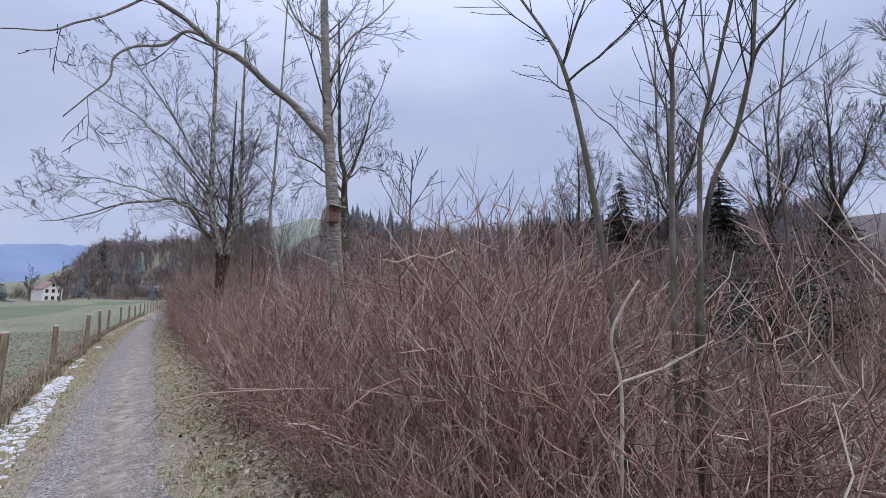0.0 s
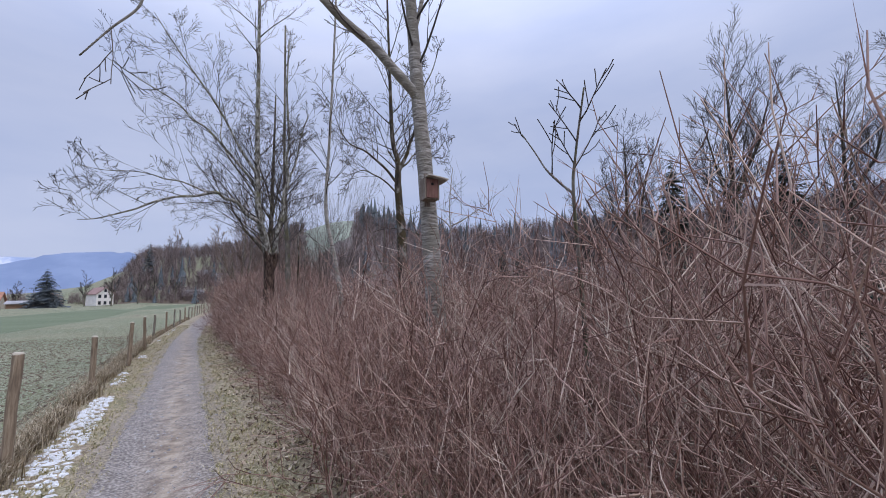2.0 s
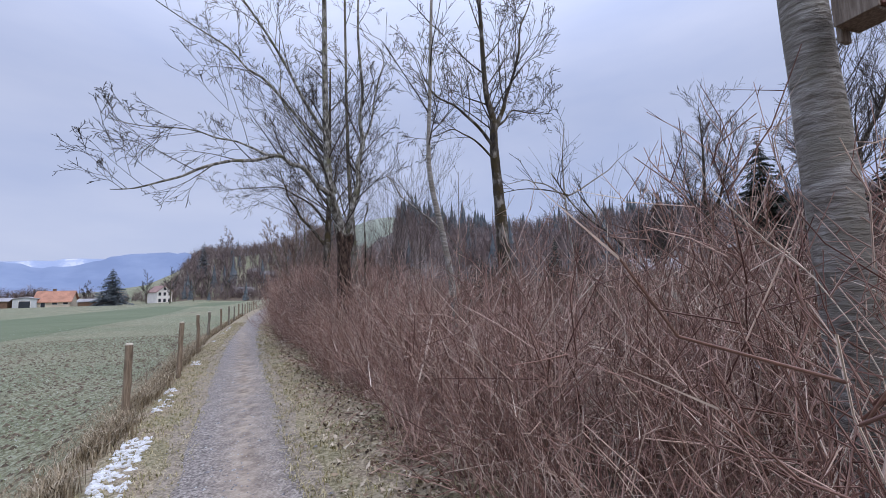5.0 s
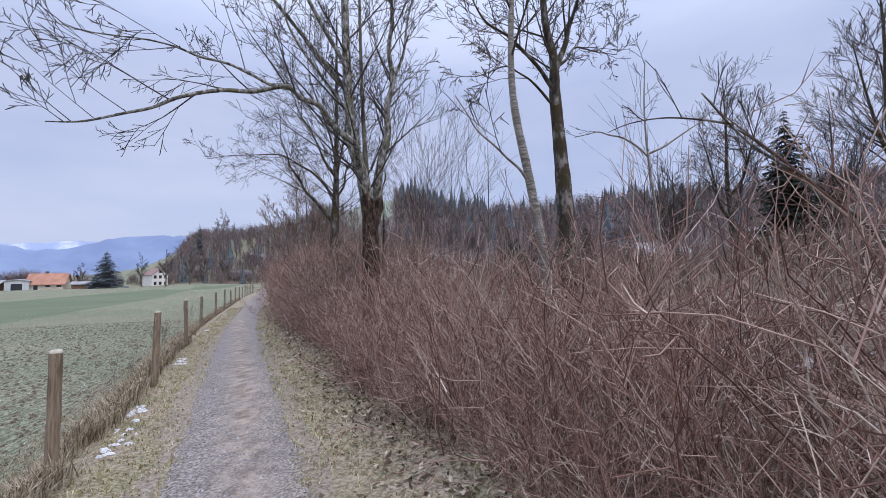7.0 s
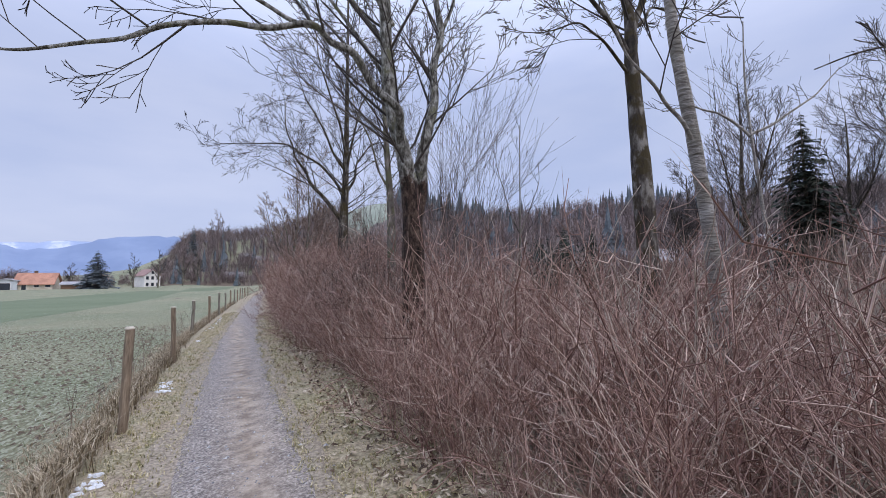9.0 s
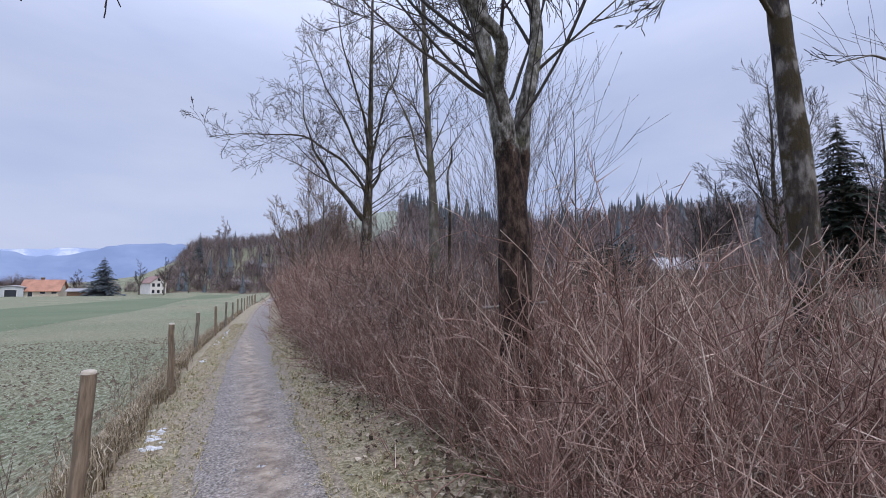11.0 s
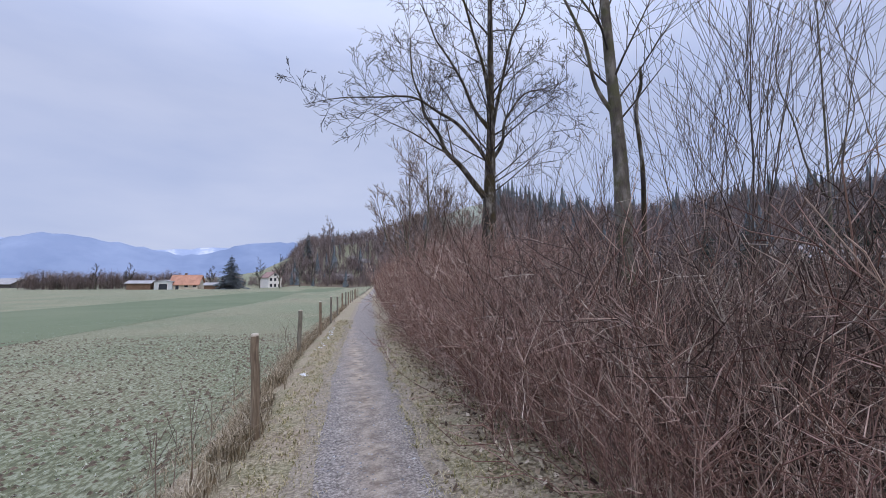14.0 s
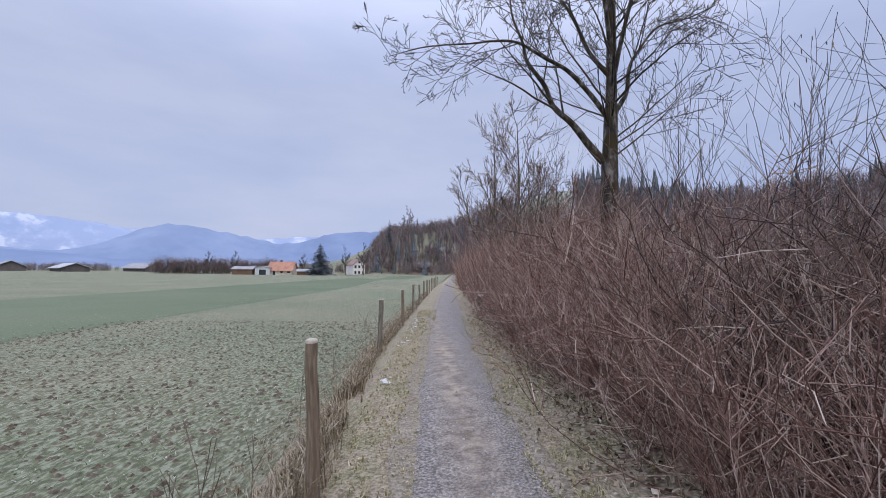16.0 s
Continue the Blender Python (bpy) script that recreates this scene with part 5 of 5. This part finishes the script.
part("cap", box_bm(-0.45, 0.45, -0.45, 0.45, 1.7, 1.85, 0.02), M_GREYROOF, ch)
house("pale low garage beside the orange-roofed house", (-58.5, 177, -0.5), 0, 5.5, 6, 2.9, 0.5, M_PALEWALL, M_GREYROOF, [("front", 0, 0.1, 2.6, 2.2)], "garage", 0.3)
house("grey open shed beside the garage", (-66, 177, -0.5), radians(90), 5, 7, 2.4, 0.8, M_TIMBERWALL, M_GREYROOF, [], "shed", 0.5)
house("dark timber shed with a pale front", (-43, 176, -0.5), radians(90), 3.5, 6, 1.7, 0.7, M_TIMBERWALL, M_GREYROOF, [("right", 0, 0.8, 4.5, 0.9)], "shed", 0.4)
house("white three-storey house with a faded red-brown gabled roof", (-28.3, 200, -1.2), radians(36), 5.6, 7, 5.4, 2.2, M_WHITE, M_BROWNROOF,
      [("front", x, z, 0.9, 1.2) for x in (-1.8, 0, 1.8) for z in (1.6, 4.0)] + [("front", 0, 6.1, 0.9, 1.0)], "house", 0.35)
for k, (x, y, z, w, hh, rt) in enumerate([(1, 214, 0, 7, 2.4, 95), (7, 248, 6, 5, 2.6, 80), (12, 240, 7, 5, 2.6, 92)]):
    house("small house with a grey roof on the wooded slope", (x, y, ground_z(x, y)), radians(rt), 7, w, hh, 1.8, M_TIMBERWALL if k % 2 else M_PLASTER, M_DARKROOF,
          [("right", -2.5, 1.2, 1.3, 1.3), ("right", 1.5, 1.2, 1.3, 1.3), ("left", -2.5, 1.2, 1.3, 1.3), ("left", 1.5, 1.2, 1.3, 1.3)])
house("long barn with a pale metal roof", (-186, 248, -0.5), radians(47), 11, 34, 2.6, 2.2, M_BARNWALL, M_METALWHITE, [], "barn", 1.2)
house("low dark farm building", (-172, 285, -0.5), radians(60), 10, 24, 3.0, 2.6, M_BARNWALL, M_GREYROOF, [], "barn", 1.0)
house("low dark farm building", (-230, 262, -0.5), radians(48), 12, 26, 3.0, 3.0, M_BARNWALL, M_GREYROOF, [], "barn", 1.0)
house("red-brown garden hut seen over the brush", (47, 30, ground_z(47, 30)), radians(70), 3.2, 4, 3.4, 1.2, M_BOXRED, M_GREYROOF, [], "hut", 0.3)
house("pale house behind the hedge brush", (74, 62, ground_z(74, 62)), radians(60), 7, 8, 3.2, 2.0, M_PLASTER, M_GREYROOF, [("left", x, 1.4, 1.2, 1.3) for x in (-3, 0, 3)] + [("front", -2, 1.4, 1.2, 1.3)])


def car(label, base, turn):
    c = tagged(new("car"), label, "car")
    c.matrix_basis = Matrix.Translation(base) @ Matrix.Rotation(turn, 4, "Z")
    part("body", prism_bm([(-2.1, 0.35), (2.1, 0.35), (2.15, 0.8), (1.3, 0.95), (0.7, 1.45), (-1.2, 1.48), (-1.9, 0.98), (-2.15, 0.85)], -0.85, 0.85), M_CARDARK, c)
    for sy in (-0.86, 0.86):
        part("side_window", prism_bm([(-1.5, 1.0), (1.0, 1.0), (0.6, 1.38), (-1.1, 1.4)], sy - 0.01, sy + 0.01), M_GLASSY, c)
        for wx in (-1.35, 1.35):
            w = bmesh.new()
            bmesh.ops.create_cone(w, cap_ends=True, segments=18, radius1=0.33, radius2=0.33, depth=0.2)
            part("wheel", w, M_TYRE, c, "", pose(wx, sy, 0.33, 90, 0, 0))
    return c


car("dark car parked beyond the field", (-146, 262, ground_z(-146, 262)), 0.3)

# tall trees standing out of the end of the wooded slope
spruce("tall conifer at the end of the wooded slope, haze tint in its colour", G(-17, 244), 19.5, 8.5, 148, M_FARNEEDLE, 34)
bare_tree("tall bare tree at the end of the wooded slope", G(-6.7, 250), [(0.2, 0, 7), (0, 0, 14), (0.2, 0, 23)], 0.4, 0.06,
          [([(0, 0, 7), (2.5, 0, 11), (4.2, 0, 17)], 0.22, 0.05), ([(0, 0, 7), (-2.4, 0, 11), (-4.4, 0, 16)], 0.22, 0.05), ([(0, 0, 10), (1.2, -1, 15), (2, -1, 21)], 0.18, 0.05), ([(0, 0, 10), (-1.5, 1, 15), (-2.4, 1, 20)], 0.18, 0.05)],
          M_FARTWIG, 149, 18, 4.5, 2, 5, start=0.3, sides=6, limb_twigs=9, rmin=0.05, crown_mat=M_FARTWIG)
# trees about the houses
for k, (x, y, h) in enumerate([(-22, 178, 12), (-30, 185, 11), (-46, 182, 8), (-72, 182, 9), (-16, 190, 11), (-12, 200, 12), (-86, 190, 9), (-5, 205, 12)]):
    b = G(x, y)
    bare_tree("bare tree beside the distant houses", b, [(0.1, 0, h * 0.3), (0.0, 0.1, h * 0.6), (0.1, 0, h)], h * 0.018, 0.05,
              [([(0, 0, h * 0.3), (h * 0.08, 0, h * 0.5), (h * 0.14, 0.2, h * 0.8)], h * 0.01, 0.04), ([(0, 0, h * 0.28), (-h * 0.08, 0, h * 0.45), (-h * 0.15, 0.3, h * 0.75)], h * 0.01, 0.04)],
              M_BARK_BROWN, 720 + k, 14, h * 0.22, 1, 5, start=0.3, sides=6, limb_twigs=8, group="bare trees about the houses", rmin=0.04)
rng = random.Random(31)
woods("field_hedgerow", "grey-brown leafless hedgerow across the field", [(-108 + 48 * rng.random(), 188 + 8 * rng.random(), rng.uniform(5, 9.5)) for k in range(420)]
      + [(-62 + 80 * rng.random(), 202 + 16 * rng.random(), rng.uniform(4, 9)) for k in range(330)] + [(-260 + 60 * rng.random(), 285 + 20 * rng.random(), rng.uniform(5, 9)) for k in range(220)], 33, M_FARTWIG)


# ---- far mountains ----
def ridge(name, label, r0, r1, base_angle, span, profile, mat, seed):
    n, m = 150, 9
    verts, faces = [], []
    for i in range(n):
        th = base_angle + span * i / (n - 1)
        top = profile(th) * (1 + 0.05 * noise.noise(Vector((th * 0.9, seed, 0))) + 0.05 * noise.noise(Vector((th * 2.1, seed, 0))) + 0.02 * noise.noise(Vector((th * 7.7, seed, 0))))
        for j in range(m):
            f = j / (m - 1)
            r = r0 + (r1 - r0) * f
            z = r1 * math.tan(radians(top)) * (f ** 0.8) * (1 + 0.12 * noise.noise(Vector((th * 0.5, f * 4, seed))) * (1 - f)) - 3
            verts.append((r * math.sin(radians(th)), r * math.cos(radians(th)), z))
    for i in range(n - 1):
        for j in range(m - 1):
            faces.append((i * m + j, (i + 1) * m + j, (i + 1) * m + j + 1, i * m + j + 1))
    me = bpy.data.meshes.new(name)
    me.from_pydata(verts, [], faces)
    me.materials.append(mat)
    me.shade_smooth()
    return tagged(new(name, me), label, "mountains", kind="structure")


def bump_at(th, c, w, h):
    return h * math.exp(-((th - c) / w) ** 2)


# These ridges carry the distance haze in their material colour.
ridge("backdrop_far", "snow-flecked far mountains, haze blue in their colour", 2300, 2500, -100, 110, lambda th: 4.0 + bump_at(th, -42, 9, 1.4) + bump_at(th, -60, 9, 1.2) + bump_at(th, -13, 5, 0.6) + bump_at(th, -85, 10, 1.5), M_MOUNTSNOW, 3)
ridge("backdrop_foot", "low dark foothills, haze blue in their colour", 1150, 1350, -100, 100, lambda th: 0.9 + bump_at(th, -49, 5, 1.9) + bump_at(th, -40, 6, 0.9) + bump_at(th, -20, 9, 0.7) + bump_at(th, -66, 9, 1.6), M_MOUNT, 11)
ridge("backdrop_near", "wooded mountain ridge, haze blue in its colour", 1700, 2000, -100, 112, lambda th: 1.6 + bump_at(th, -30, 6, 3.6) + bump_at(th, -22, 5, 2.0) + bump_at(th, -11, 6, 3.2) + bump_at(th, -2, 6, 3.4) + bump_at(th, -52, 7, 2.8) + bump_at(th, -75, 12, 3.4), M_MOUNT, 7)
